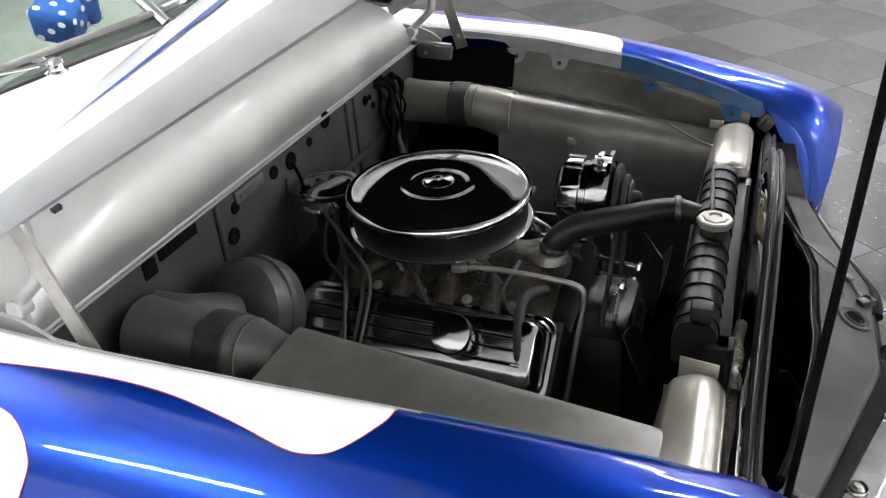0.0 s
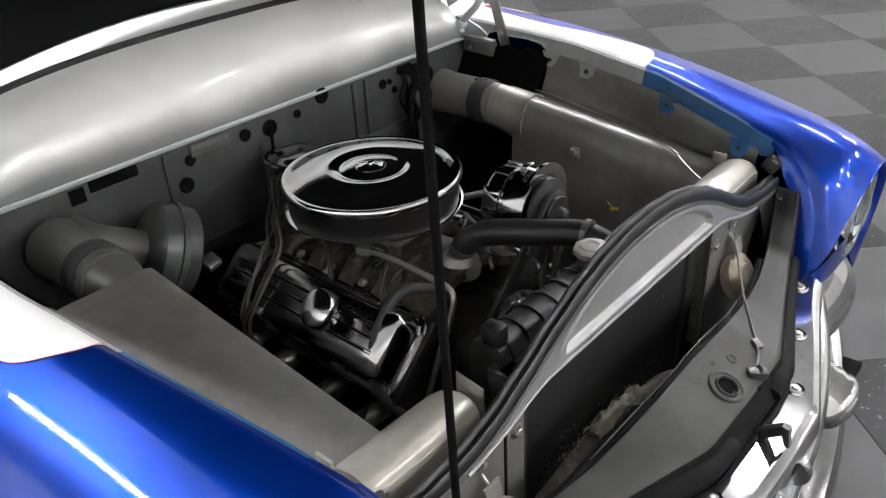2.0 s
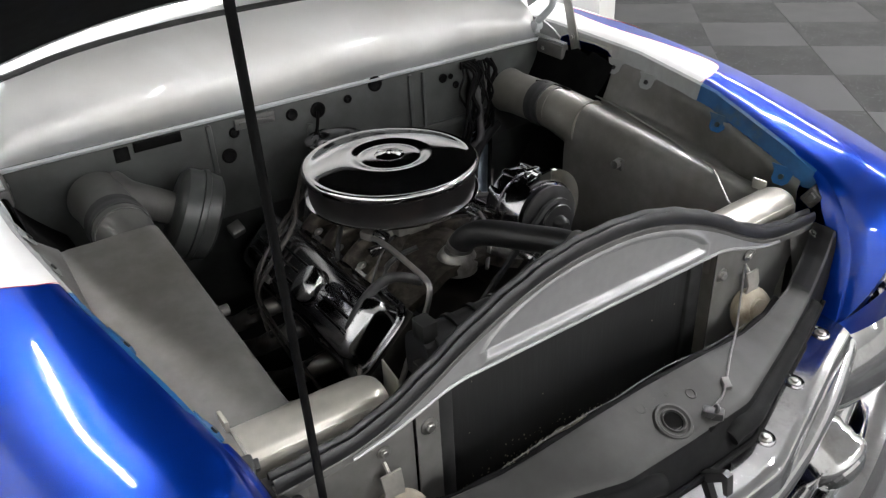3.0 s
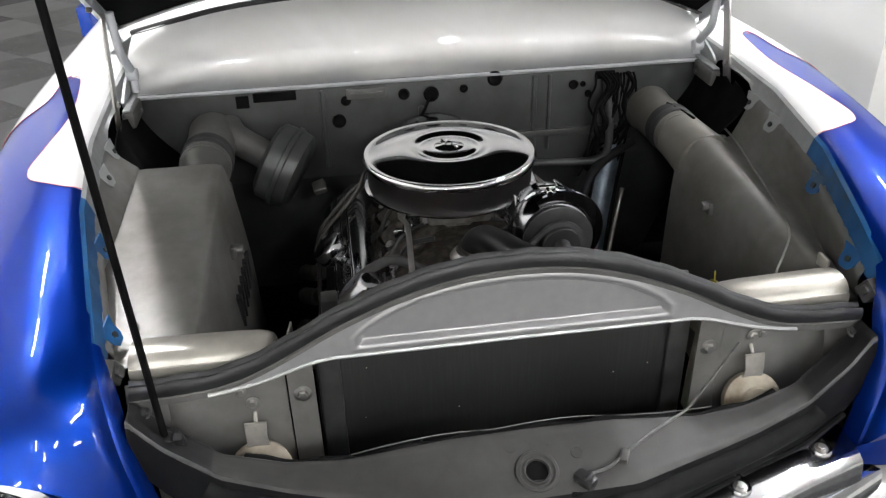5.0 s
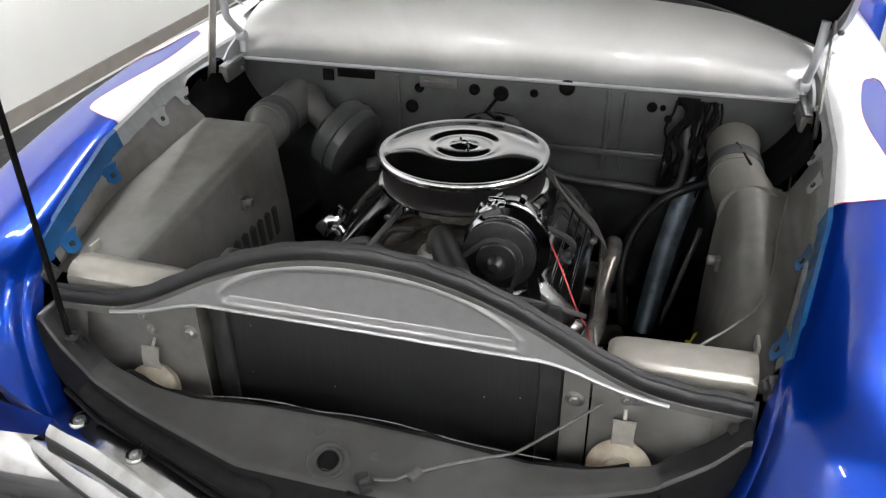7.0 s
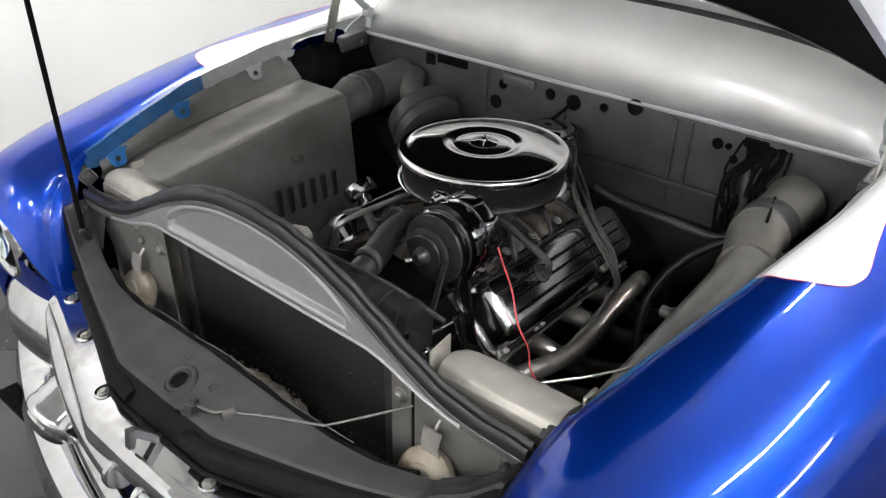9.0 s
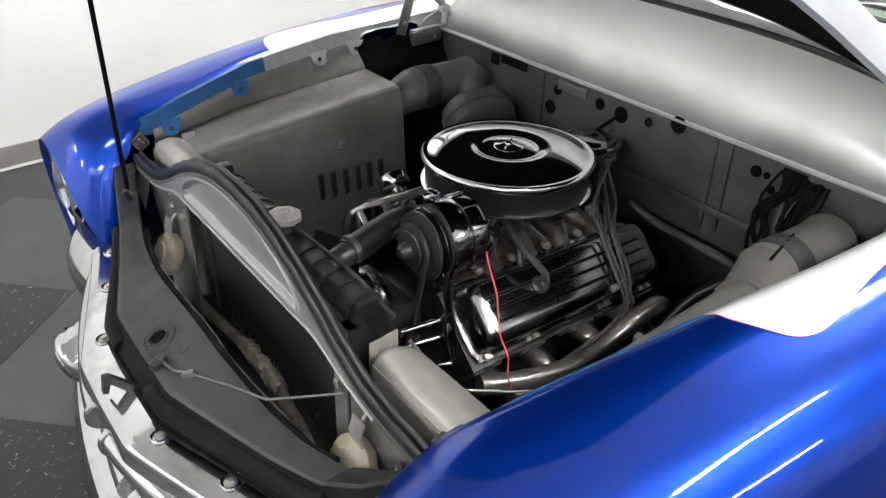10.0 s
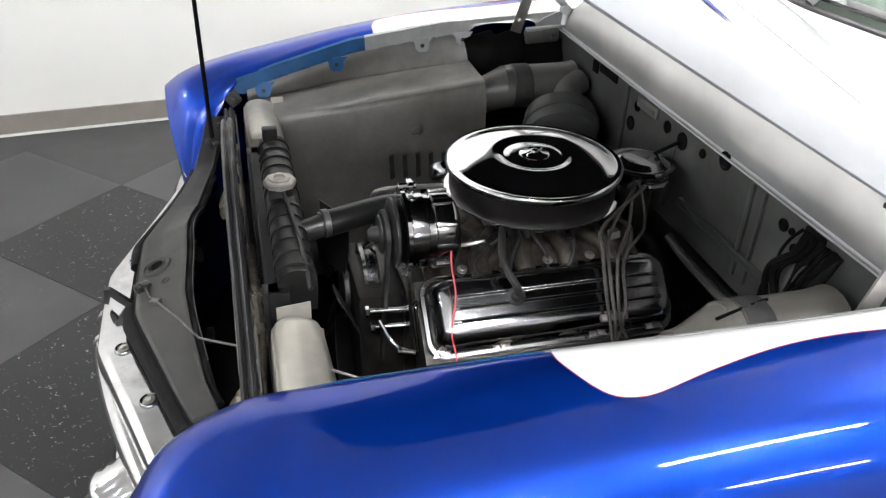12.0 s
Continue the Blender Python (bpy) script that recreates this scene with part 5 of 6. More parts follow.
        box(bm, a + Vector((0, s * 0.004, 0)), (0.07, 0.008, 0.055), 0.004, eul(-43 * s, 0, 0))
        part("header_flange", bm, HEADER, engine)
bm = BM()
tube(bm, [(0.60, 0.272, 0.640), (0.54, 0.290, 0.632), (0.48, 0.302, 0.625), (0.42, 0.308, 0.618), (0.36, 0.308, 0.615), (0.31, 0.305, 0.622), (0.26, 0.310, 0.650), (0.215, 0.318, 0.678), (0.16, 0.315, 0.675), (0.11, 0.30, 0.62)], 0.0195, 16, 6)
part("collector", bm, HEADER, engine, "long dull grey exhaust pipe")

# intake manifold between the banks
bm = BM()
rows = []
for k in range(21):
    x = 0.13 + 0.45 * k / 20
    b = 0.012 * math.sin(k / 20 * math.pi * 4) ** 2
    rows.append([Vector((x, y, z)) for y, z in ((-0.15, 0.765), (-0.125, 0.775 + b), (-0.09, 0.79 + b), (-0.05, 0.815), (0.05, 0.815), (0.09, 0.79 + b), (0.125, 0.775 + b), (0.15, 0.765))])
grid(bm, rows)
thick(bm, 0.02)
manifold = part("intake_manifold", bm, MANIFOLD, engine, "heat-stained intake manifold")
for s in (-1, 1):
    for x in (0.20, 0.29, 0.38, 0.47):
        bm = BM()
        tube(bm, [(x, s * 0.145, 0.772), (x, s * 0.115, 0.795), (x + (0.33 - x) * 0.25, s * 0.075, 0.806), (x + (0.33 - x) * 0.5, s * 0.03, 0.808)], 0.021, 10, 5)
        part("runner", bm, MANIFOLD, manifold, "stained manifold runner")
    for x in (0.245, 0.335, 0.425, 0.51):
        bolt((x, s * 0.142, 0.790), (0, s * 0.4, 0.9), manifold, 0.006)
bm = BM()
lathe(bm, [(0.040, 0), (0.041, 0.02), (0.032, 0.035), (0.026, 0.04)], (0.545, 0.0, 0.79), (0.1, 0, 1), 20)
part("thermostat_housing", bm, ALU, engine, "cast aluminium thermostat housing")
# carburettor under the air cleaner
bm = BM()
box(bm, (0.325, 0, 0.825), (0.19, 0.15, 0.03), 0.005)
box(bm, (0.335, 0, 0.845), (0.22, 0.13, 0.03), 0.008)
lathe(bm, [(0.07, 0), (0.068, 0.03)], (0.326, 0, 0.852), (0, 0, 1), 24)
carb = part("carburettor", bm, ALU, engine, "grey cast carburettor")
for y in (-0.095, 0.10):
    bm = BM()
    rod(bm, (0.42, y, 0.838), (0.455, y * 1.2, 0.825), 0.011, 10)
    box(bm, (0.425, y, 0.835), (0.03, 0.02, 0.03), 0.004, eul(0, 20, 25))
    part("linkage", bm, DCHROME, carb, "bright linkage bracket")
bm = BM()
tube(bm, [(0.60, 0.03, 0.80), (0.52, 0.10, 0.82), (0.46, 0.12, 0.835)], 0.004, 6, 5)
part("fuel_line", bm, STEEL, carb, "thin steel fuel line")
bm = BM()
tube(bm, [(0.30, -0.12, 0.80), (0.26, -0.10, 0.84), (0.20, -0.04, 0.85)], 0.004, 6, 5)
part("fuel_line", bm, STEEL, carb, "thin steel fuel line")

# small lines, brackets and fittings in the valley
random.seed(21)
for s in (-1, 1):
    for k in range(7):
        x = 0.17 + 0.055 * k + random.uniform(-0.012, 0.012)
        a = Vector((x, s * random.uniform(0.05, 0.075), 0.835))
        b = Vector((x + random.uniform(-0.05, 0.05), s * random.uniform(0.12, 0.15), 0.80))
        bm = BM()
        tube(bm, [a, (a + b) / 2 + Vector((random.uniform(-0.02, 0.02), s * 0.01, random.uniform(0.004, 0.02))), b, b + Vector((random.uniform(-0.03, 0.03), s * 0.02, -0.03))], random.choice((0.003, 0.004, 0.0055)), 7, 5)
        part("small_line", bm, random.choice((BLACK, RUBBER, GREYWIRE, BLACK)), carb)
    for k in range(4):
        c = Vector((0.20 + 0.085 * k + random.uniform(-0.02, 0.02), s * random.uniform(0.085, 0.125), 0.823 + random.uniform(-0.006, 0.006)))
        bm = BM()
        box(bm, c, (random.uniform(0.012, 0.026), random.uniform(0.010, 0.018), random.uniform(0.010, 0.022)), 0.002, eul(random.uniform(-30, 30), random.uniform(-20, 20), random.uniform(0, 90)))
        part("fitting", bm, random.choice((STRAP, DCHROME, GREASE, ALU)), carb)

# air cleaner
cleaner = thing("air_cleaner", (0.326, 0, 0.865), "round chrome air cleaner with black filter element", "air cleaner")
C = (0.326, -0.002, 0.869)
bm = BM()
lathe(bm, [(0.06, 0.0), (0.12, -0.006), (0.165, -0.002), (0.178, 0.006), (0.180, 0.010), (0.176, 0.012), (0.15, 0.008)], C, (0, 0, 1), 72)
part("base_pan", bm, CHROME, cleaner, "chrome base pan")
bm = BM()
lathe(bm, [(0.10, 0.006), (0.171, 0.008), (0.1715, 0.066), (0.10, 0.07)], C, (0, 0, 1), 72)
part("filter_element", bm, PAPER, cleaner, "black pleated filter element")
bm = BM()
lathe(bm, [(0.174, 0.058), (0.1785, 0.060), (0.1805, 0.066), (0.1795, 0.071), (0.1755, 0.0745), (0.170, 0.0735), (0.165, 0.0735), (0.156, 0.0768), (0.135, 0.0812), (0.11, 0.0845), (0.090, 0.0858), (0.080, 0.0855), (0.072, 0.0835), (0.066, 0.0815), (0.060, 0.0812), (0.054, 0.0830), (0.048, 0.0838), (0.03, 0.0842), (0.0, 0.0842)], C, (0, 0, 1), 96)
lid = part("lid", bm, CHROME, cleaner, "polished chrome dished lid")
bm = BM()
c2 = Vector(C) + Vector((0, 0, 0.081))
lathe(bm, [(0.031, 0), (0.031, 0.0035), (0.029, 0.0052), (0.018, 0.0058), (0.016, 0.0075), (0.008, 0.008), (0.007, 0.012), (0.004, 0.014), (0, 0.014)], c2, (0, 0, 1), 20)
for a in (0.6, 0.6 + math.pi):
    d = Vector((math.cos(a), math.sin(a), 0))
    n = Vector((-math.sin(a), math.cos(a), 0))
    prism(bm, [(0.004, 0.003), (0.018, 0.004), (0.026, 0.007), (0.024, 0.011), (0.012, 0.009), (0.003, 0.009)], lambda u, w, e: c2 + d * u + n * (e - 0.0015) + Vector((0, 0, w)), 0.003)
part("wing_nut", bm, CHROME, cleaner, "chrome wing nut")

# oil filler breather on the right bank, plug on the left
br = thing("oil_breather", (0.44, -0.235, 0.77), "round chrome push-in breather cap on the valve cover", "breather cap")
n = bank(-1, 0, 1, 0.44) - bank(-1, 0, 0, 0.44)
bm = BM()
lathe(bm, [(0.014, 0), (0.014, 0.016), (0.034, 0.018), (0.037, 0.022), (0.037, 0.044), (0.034, 0.049), (0.026, 0.051), (0.0, 0.052)], bank(-1, -0.006, 0.066, 0.44), n, 36)
part("cap", bm, SMOKY, br)
bm = BM()
lathe(bm, [(0.017, 0), (0.018, 0.004), (0.012, 0.006), (0.011, 0.02), (0.008, 0.022)], bank(1, -0.012, 0.063, 0.43), bank(1, 0, 1, 0.43) - bank(1, 0, 0, 0.43), 18)
q = bank(1, -0.012, 0.08, 0.43)
tube(bm, [q, q + Vector((0.005, 0.005, 0.02)), q + Vector((0.02, -0.01, 0.045)), q + Vector((0.02, -0.05, 0.06)), (0.42, 0.10, 0.86)], 0.007, 9, 5)
tagged(part("breather_hose", bm, RUBBER), "black rubber breather hose from valve cover to air cleaner", "hose")

# distributor with wires
random.seed(8)
dist = thing("distributor", (0.085, 0, 0.80), "black distributor with a clear chromed cap", "distributor")
bm = BM()
rod(bm, (0.085, 0, 0.76), (0.085, 0, 0.872), 0.035, 20)
part("body", bm, GREASE, dist)
bm = BM()
lathe(bm, [(0.045, 0.0), (0.056, 0.006), (0.064, 0.034), (0.069, 0.038), (0.070, 0.042), (0.066, 0.045), (0.060, 0.043), (0.052, 0.044), (0.046, 0.050), (0.034, 0.052), (0.0, 0.053)], (0.085, 0, 0.872), (0, 0, 1), 40)
part("cap", bm, SMOKY, dist, "smoky chromed distributor cap")
bm = BM()
lathe(bm, [(0.063, 0), (0.066, 0.004), (0.063, 0.009)], (0.085, 0, 0.880), (0, 0, 1), 40)
part("cap_band", bm, CHROME, dist, "chrome band")
for s in (-1, 1):
    for k in range(4):
        xe = (0.54, 0.42, 0.28, 0.17)[k]
        a = Vector((0.085 + 0.05 * math.cos(k * 0.6 - 0.9), s * (0.045 + 0.006 * k), 0.885))
        e = bank(s, 0.15, -0.01, xe)
        m1 = Vector((0.14 + 0.03 * k + random.uniform(-0.015, 0.015), s * (0.13 + 0.014 * k), 0.835 + 0.012 * k))
        m2 = Vector((0.20 + 0.018 * k + random.uniform(-0.01, 0.01), s * (0.205 + random.uniform(-0.01, 0.01)), 0.812 + 0.006 * k))
        m3 = bank(s, 0.050 + 0.006 * k, 0.066 + random.uniform(0, 0.008), 0.228 + 0.011 * k)
        m4 = bank(s, 0.115 + random.uniform(-0.01, 0.01), 0.025, 0.225 + random.uniform(-0.02, 0.03) + (xe - 0.235) * 0.12)
        bm = BM()
        tube(bm, [a, a + Vector((0.01, s * 0.035, 0.02)), m1, m2, m3, m4, e], 0.0035, 7, 6)
        part("plug_wire", bm, GREYWIRE, dist, "grey-brown spark plug wire")
    bm = BM()
    p = bank(s, 0.05, 0.062, 0.245)
    box(bm, p, (0.055, 0.014, 0.012), 0.003, eul(-43 * s, 0, 0))
    tagged(part("wire_separator", bm, STEEL), "grey spark plug wire separator on the valve cover", "wire clip")

# alternator, bracket and belt
alt = thing("alternator", (0.60, 0.155, 0.80), "chrome alternator with ribbed case and black pulley", "alternator")
A0 = Vector((0.530, 0.142, 0.888))
bm = BM()
lathe(bm, [(0.030, -0.004), (0.052, 0.0), (0.066, 0.010), (0.070, 0.018), (0.070, 0.046), (0.066, 0.048), (0.066, 0.060), (0.070, 0.062), (0.070, 0.092), (0.064, 0.102), (0.045, 0.108), (0.025, 0.109)], A0, (1, 0, 0), 40)
case = part("case", bm, SMOKY, alt, "chromed alternator case")
for k in range(10):
    a = k * math.tau / 10
    d = Vector((0, math.cos(a), math.sin(a)))
    bm = BM()
    box(bm, A0 + Vector((0.03, 0, 0)) + d * 0.071, (0.036, 0.012, 0.006), 0.0015, eul(math.degrees(a) - 90, 0, 0))
    part("case_rib", bm, SMOKY, case)
bm = BM()
lathe(bm, [(0.060, 0.0), (0.064, 0.003), (0.064, 0.008), (0.055, 0.011), (0.02, 0.012)], A0 + Vector((0.110, 0, 0)), (1, 0, 0), 28)
part("cooling_fan", bm, BLACK, alt)
bm = BM()
lathe(bm, [(0.030, 0.0), (0.036, 0.003), (0.028, 0.011), (0.036, 0.019), (0.034, 0.022), (0.016, 0.023), (0.014, 0.036), (0.008, 0.042), (0, 0.042)], A0 + Vector((0.120, 0, 0)), (1, 0, 0), 32)
part("pulley", bm, BLACK, alt, "black belt pulley")
bm = BM()
rows = []
for k in range(25):
    a = radians(118 - 190 * k / 24)
    c, w = Vector((0, math.cos(a), math.sin(a))), 0.016 + 0.006 * math.sin(2 * a)
    o = Vector((0.626, A0.y, A0.z))
    rows.append([o + c * 0.0685, o + c * (0.0695 + w), o + c * (0.0695 + w) + Vector((0.007, 0, 0)), o + c * 0.0685 + Vector((0.007, 0, 0))])
grid(bm, rows, close_v=True)
prism(bm, [(-0.011, 0.0), (0.011, 0.0), (0.009, -0.13), (-0.009, -0.13)], lambda a, b, d: Vector((0.626 + d, 0.198 + a - b * 0.2, 0.845 + b)), 0.006)
box(bm, (0.612, 0.128, 0.972), (0.012, 0.030, 0.018), 0.003)
rod(bm, (0.600, 0.128, 0.974), (0.634, 0.128, 0.974), 0.006, 8)
part("bracket", bm, CHROME, alt, "chrome adjusting bracket")
for z, x1 in ((0.728, 0.70), (0.690, 0.69)):
    bm = BM()
    rod(bm, (0.60, 0.165, z), (x1, 0.150, z - 0.004), 0.006, 10)
    rod(bm, (x1 - 0.008, 0.151, z - 0.004), (x1 + 0.002, 0.150, z - 0.004), 0.011, 6)
    part("spacer_bolt", bm, CHROME, alt, "chrome spacer bolt")
bm = BM()
tube(bm, [(0.675, 0.150, 0.70), (0.655, 0.175, 0.665), (0.634, 0.193, 0.648)], 0.005, 8, 4)
rod(bm, (0.645, 0.185, 0.648), (0.61, 0.20, 0.648), 0.008, 10)
for a, b in (((0.612, 0.166, 0.737), (0.607, 0.199, 0.652)), ((0.602, 0.170, 0.748), (0.601, 0.206, 0.656)), ((0.612, 0.166, 0.735), (0.602, 0.170, 0.748))):
    rod(bm, a, b, 0.0042, 8)
part("brace", bm, CHROME, alt, "thin chrome brace")


def pulley(name, at, r, parent, material):
    bm = BM()
    lathe(bm, [(r * 0.4, -0.02), (r * 0.97, -0.02), (r, -0.015), (r * 0.85, -0.005), (r, 0.005), (r * 0.97, 0.012), (r * 0.8, 0.012), (r * 0.6, 0.0), (r * 0.3, 0.0), (r * 0.25, 0.02), (0, 0.022)], at, (1, 0, 0), 36)
    return part(name, bm, material, parent)


pulley("water_pump_pulley", (0.675, 0.0, 0.70), 0.075, engine, DCHROME)
pulley("crank_pulley", (0.675, 0.0, 0.52), 0.085, engine, BLACK)
bm = BM()
pts = []
for c, r, a0, a1 in (((0.142, 0.888), 0.037, -0.5, 2.2), ((0.0, 0.70), 0.077, 2.2, 3.2), ((0.0, 0.52), 0.087, 3.2, 6.0)):
    for k in range(9):
        a = a0 + (a1 - a0) * k / 8
        pts.append(Vector((0.661, c[0] + r * math.cos(a), c[1] + r * math.sin(a))))
rows = []
for i, p in enumerate(pts):
    t = (pts[(i + 1) % len(pts)] - pts[i - 1]).normalized()
    n = t.cross(Vector((1, 0, 0)))
    rows.append([p + Vector((-0.005, 0, 0)), p + Vector((0.005, 0, 0)), p + Vector((0.0035, 0, 0)) + n * 0.008, p + Vector((-0.0035, 0, 0)) + n * 0.008])
grid(bm, rows, True, True)
part("fan_belt", bm, RUBBER, engine, "black rubber fan belt")

# red wire from the alternator
bm = BM()
tube(bm, [(0.552, 0.205, 0.898), (0.556, 0.225, 0.86), (0.552, 0.248, 0.805), (0.565, 0.276, 0.748), (0.56, 0.298, 0.705), (0.568, 0.314, 0.665), (0.56, 0.350, 0.625), (0.56, 0.40, 0.60)], 0.0016, 7, 6)
tagged(part("red_wire", bm, REDWIRE), "thin loose red wire hanging over the valve cover", "wire")
# coolant hoses and steel pipe
bm = BM()
tube(bm, [(0.545, 0.005, 0.822), (0.555, 0.010, 0.848), (0.585, 0.022, 0.872), (0.63, 0.038, 0.884), (0.685, 0.062, 0.890), (0.735, 0.088, 0.894), (0.772, 0.10, 0.893)], 0.0245, 20, 6)
hose = tagged(part("radiator_hose", bm, STRIPRUB), "thick black upper radiator hose", "hose")
for a, d in (((0.762, 0.098, 0.896), (1, 0.15, 0)), ((0.549, 0.007, 0.835), (0.35, 0.15, 1))):
    bm = BM()
    lathe(bm, [(0.0250, -0.006), (0.0265, -0.005), (0.0265, 0.005), (0.0250, 0.006)], a, d, 24)
    part("hose_clamp", bm, DSTEEL, hose, "steel hose clamp")
bm = BM()
tube(bm, [(0.407, -0.108, 0.835), (0.47, -0.108, 0.842), (0.58, -0.115, 0.843), (0.622, -0.118, 0.839), (0.636, -0.124, 0.825), (0.636, -0.135, 0.79), (0.630, -0.165, 0.72), (0.622, -0.21, 0.60)], 0.0055, 10, 6)
box(bm, (0.40, -0.107, 0.836), (0.03, 0.022, 0.018), 0.004, eul(0, 0, 20))
tagged(part("coolant_pipe", bm, STEEL), "bent grey steel pipe over the engine", "pipe")
bm = BM()
tube(bm, [(0.56, -0.09, 0.80), (0.540, -0.13, 0.815), (0.535, -0.165, 0.812), (0.542, -0.215, 0.785), (0.555, -0.255, 0.735), (0.580, -0.262, 0.675), (0.62, -0.24, 0.63), (0.66, -0.2, 0.60)], 0.0095, 12, 6)
tagged(part("heater_hose", bm, RUBBER), "black rubber heater hose looping down the engine", "hose")
bm = BM()
tube(bm, [(0.02, 0.52, 0.80), (0.06, 0.42, 0.76), (0.12, 0.36, 0.70), (0.18, 0.34, 0.62), (0.22, 0.36, 0.5)], 0.012, 10, 6)
tagged(part("brake_hose", bm, STRIPRUB), "dark hose in the shade by the firewall", "hose")

bm = BM()
tube(bm, [(0.06, 0.12, 0.80), (0.05, 0.183, 0.779), (0.045, 0.313, 0.771), (0.045, 0.405, 0.768), (0.045, 0.440, 0.785), (0.035, 0.450, 0.83), (0.03, 0.446, 0.90), (0.01, 0.440, 0.965)], 0.010, 12, 6)
tagged(part("heater_hose", bm, RUBBER), "black rubber heater hose along the firewall", "hose")

# heater blower beside the right duct
blower = thing("heater_blower", (0.115, -0.35, 0.75), "round grey heater blower on the firewall", "heater blower")
bm = BM()
ax = Vector((0.25, 0.86, -0.44)).normalized()
c = Vector((0.118, -0.350, 0.850))
lathe(bm, [(0.045, -0.050), (0.078, -0.046), (0.090, -0.036), (0.092, -0.008), (0.096, -0.006), (0.096, 0.004), (0.092, 0.006), (0.088, 0.030), (0.074, 0.038), (0.0, 0.040)], c, ax, 40)
part("housing", bm, FIREGREY, blower, "dark grey drum housing")
bm = BM()
tube(bm, [c - ax * 0.03, c + Vector((-0.03, -0.06, 0.03)), (0.06, -0.46, 0.905), (0.02, -0.48, 0.92)], 0.034, 16, 6)
part("inlet_elbow", bm, DARKSHEET, blower, "grey elbow to the air duct")
bm = BM()
box(bm, c + ax * 0.07 + Vector((0, 0.01, -0.02)), (0.03, 0.03, 0.02), 0.004, eul(20, 30, 10))
part("terminal_block", bm, STEEL, blower)

# splash panel low beside the left bank
quad = [Vector(p) for p in ((0.002, 0.446, 0.80), (0.002, 0.504, 0.80), (0.086, 0.384, 0.395), (0.086, 0.436, 0.395))]


def splash(a, b):
    p = quad[0].lerp(quad[1], a).lerp(quad[2].lerp(quad[3], a), b)
    return p + Vector((0.014 * math.sin(a * math.pi), -0.008 * math.sin(b * math.pi), 0))


bm = BM()
grid(bm, [[splash(a / 6, b / 10) for a in range(7)] for b in range(11)])
thick(bm, 0.002)
panel = tagged(part("splash_panel", bm, BLUESTEEL), "blue-grey steel splash panel beside the engine", "splash panel")
bm = BM()
tube(bm, [splash(1.0, b / 10) + Vector((0.004, 0.003, 0)) for b in range(11)], 0.005, 8, 3)
part("edging", bm, SHADEBLACK, panel, "black rubber edging")
bm = BM()
tube(bm, [(0.075, 0.447, 0.415), (0.062, 0.462, 0.47), (0.03, 0.484, 0.55), (0.004, 0.506, 0.63), (0.0, 0.512, 0.66)], 0.0065, 8, 5)
part("brake_pipe", bm, HEADER, panel, "dull grey pipe beside the panel")

# wiring on the firewall
random.seed(4)
loom = thing("wiring_loom", (0.03, 0.45, 0.75), "tangle of dark wires on the firewall", "wiring")
for k in range(13):
    y0 = 0.415 + 0.008 * k
    bend = random.uniform(-0.03, 0.015)
    end = random.uniform(0.70, 0.80)
    bm = BM()
    tube(bm, [(0.004, y0, 0.978), (0.015 + random.random() * 0.02, y0 + random.uniform(-0.01, 0.02), 0.955), (0.02 + random.random() * 0.03, y0 + bend, 0.91), (0.015 + random.random() * 0.03, y0 + bend * 0.3 + random.uniform(-0.02, 0.01), 0.86), (0.02 + random.random() * 0.02, y0 - 0.015 + random.uniform(-0.02, 0.02), 0.81), (0.006, y0 - 0.03, end)], random.choice((0.003, 0.004, 0.006)), 6, 6)
    part("wire", bm, SHADEBLACK, loom)
bm = BM()
tube(bm, [(0.006, 0.47, 0.955), (0.035, 0.468, 0.935), (0.04, 0.462, 0.90), (0.02, 0.452, 0.86)], 0.0018, 6, 6)
part("wire", bm, GREYWIRE, loom, "single grey wire")
bm = BM()
tube(bm, [(0.004, 0.003, 0.955), (0.03, -0.015, 0.93), (0.05, -0.035, 0.905), (0.075, -0.03, 0.90)], 0.004, 6, 6)
part("wire", bm, SHADEBLACK, loom)

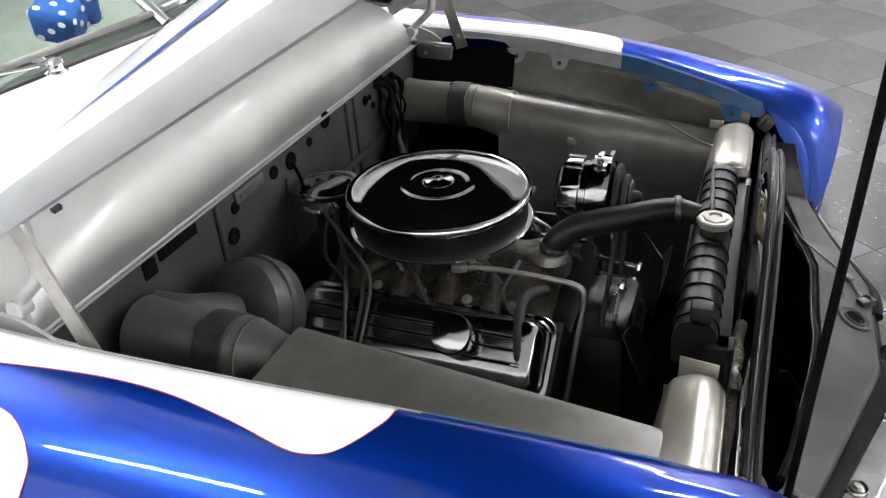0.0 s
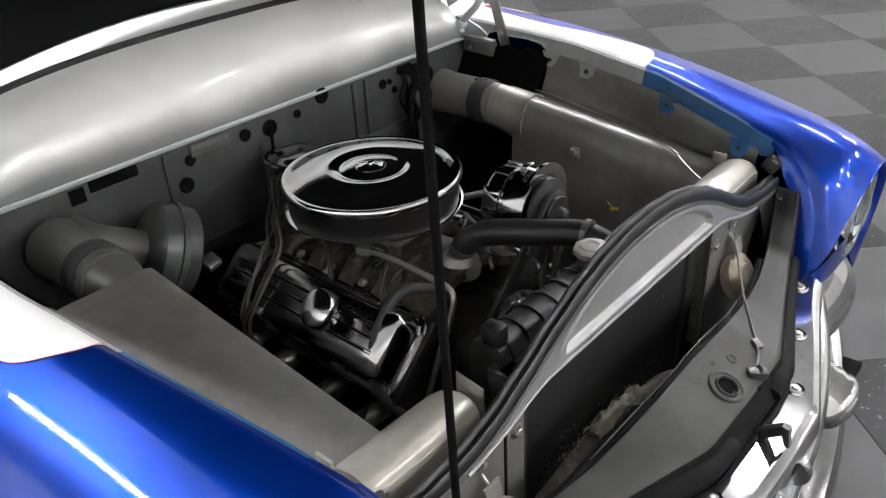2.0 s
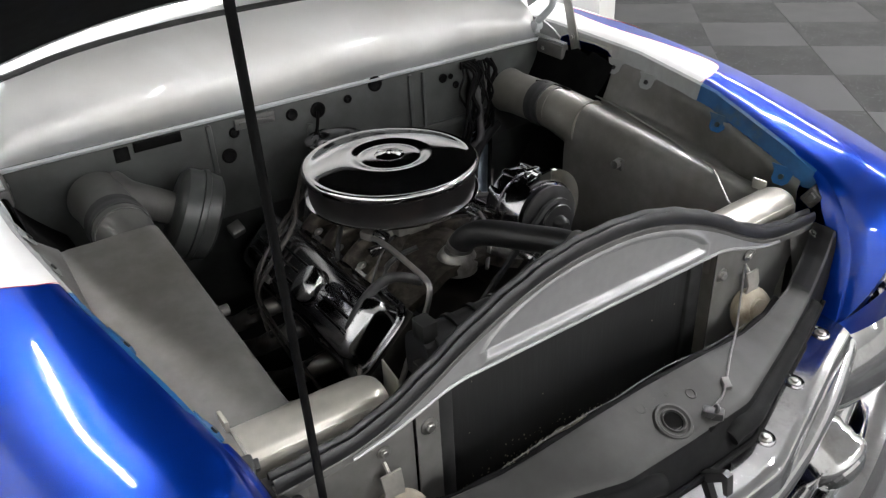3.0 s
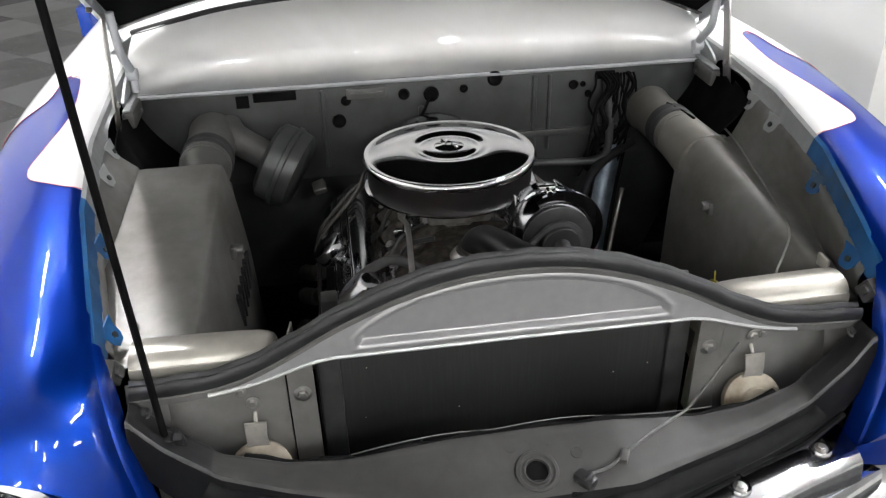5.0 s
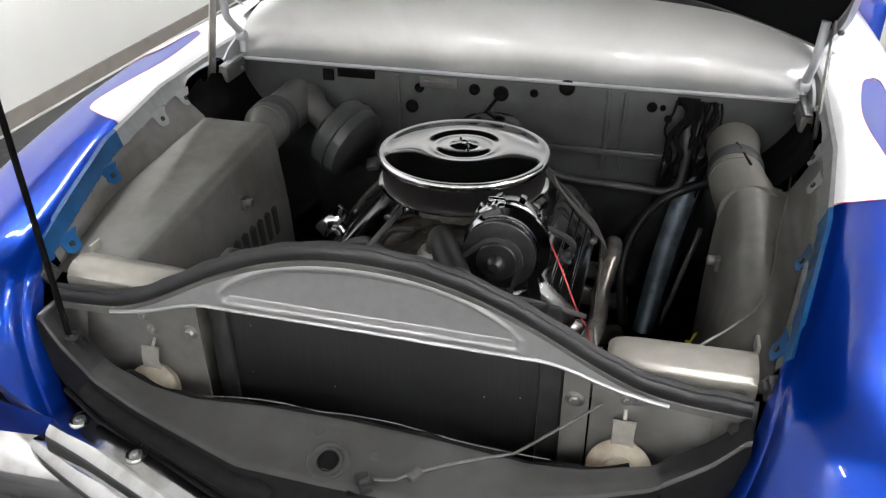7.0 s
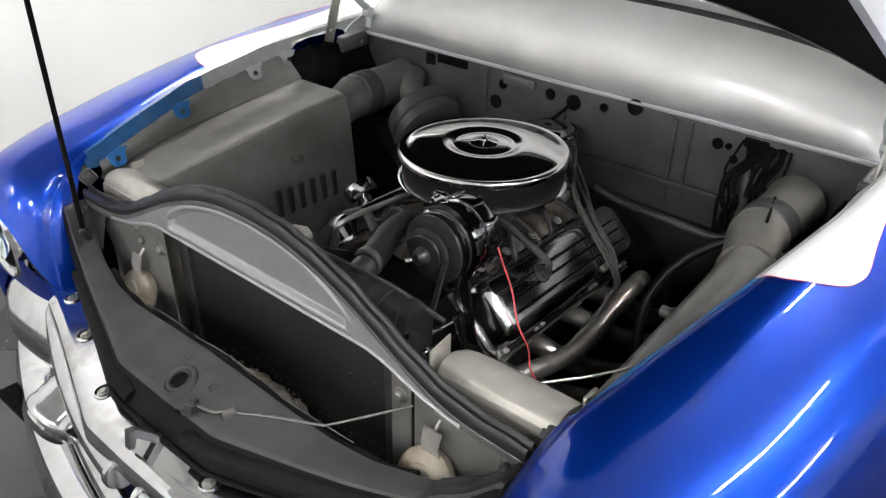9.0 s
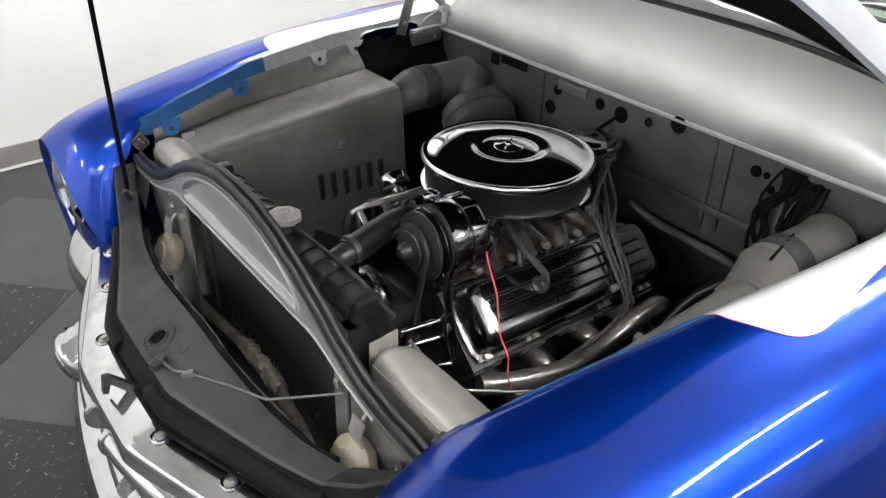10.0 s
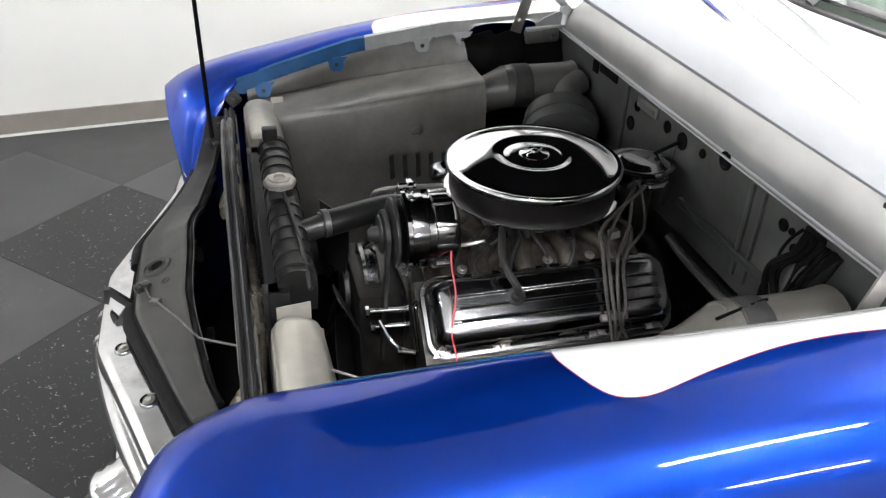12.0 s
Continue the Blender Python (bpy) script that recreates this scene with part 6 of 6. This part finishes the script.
# plush dice behind the windscreen
dice = thing("fuzzy_dice", (-0.37, -0.155, 1.20), "pair of blue plush dice with white dots", "fuzzy dice")
for at, rz, tilt in (((-0.375, -0.128, 1.252), 25, 12), ((-0.42, -0.045, 1.245), 50, -8)):
    R3 = eul(tilt, 10, rz)
    bm = BM()
    box(bm, at, (0.082, 0.082, 0.082), 0.018, R3, 4)
    cube = part("die", bm, DICE, dice, "blue plush die")
    for ax in range(3):
        for sg in (-1, 1):
            for a, b in ((-0.023, -0.023), (0.023, 0.023), (0, 0), (-0.023, 0.023), (0.023, -0.023))[: 5 if ax != 1 else 3]:
                v = [0, 0, 0]
                v[ax] = sg * 0.0405
                v[(ax + 1) % 3], v[(ax + 2) % 3] = a, b
                nn = [0, 0, 0]
                nn[ax] = sg
                bm = BM()
                lathe(bm, [(0.007, 0), (0.0065, 0.002), (0, 0.0022)], Vector(at) + R3 @ Vector(v), R3 @ Vector(nn), 12)
                part("dot", bm, DOTW, cube)

# ---- floor tiles, last ----
TS, TA = 0.638, radians(45.7)
ta, tb = Vector((math.cos(TA), math.sin(TA), 0)), Vector((-math.sin(TA), math.cos(TA), 0))
T0 = Vector((1.428, -1.971, 0))
tm = {}
for key, material in ((0, TILE_A), (1, TILE_B)):
    bm = BM()
    box(bm, (0, 0, -0.002), (TS - 0.0016, TS - 0.0016, 0.004), 0.0008, None, 1)
    me = bpy.data.meshes.new("tile")
    bm.to_mesh(me)
    bm.free()
    me.materials.append(material)
    tm[key] = me
rest = {0: BM(), 1: BM()}
near = 0
for i in range(-16, 17):
    for j in range(-16, 17):
        c = T0 + ta * TS * (i + 0.5) + tb * TS * (j + 0.5)
        r = c - ROOM
        u, v = r.dot(U), r.dot(V2)
        if not (-8.6 < u < 8.6 and 0.42 < v < 11.4):
            continue
        k = (i + j + 1) % 2
        if -2.0 < c.x < 3.2 and -3.2 < c.y < 6.0:
            ob = new("tile", tm[k])
            ob.parent = floor
            ob.matrix_basis = Matrix.Translation(c) @ Matrix.Rotation(TA, 4, "Z")
            near += 1
        else:
            box(rest[k], c + Vector((0, 0, -0.002)), (TS - 0.0016, TS - 0.0016, 0.004), 0, Matrix.Rotation(TA, 3, "Z"))
for k, material in ((0, TILE_A), (1, TILE_B)):
    ob = part("outer_tiles", rest[k], material, floor, "rows of vinyl tiles further off")
    ob["kind"] = "stuff"
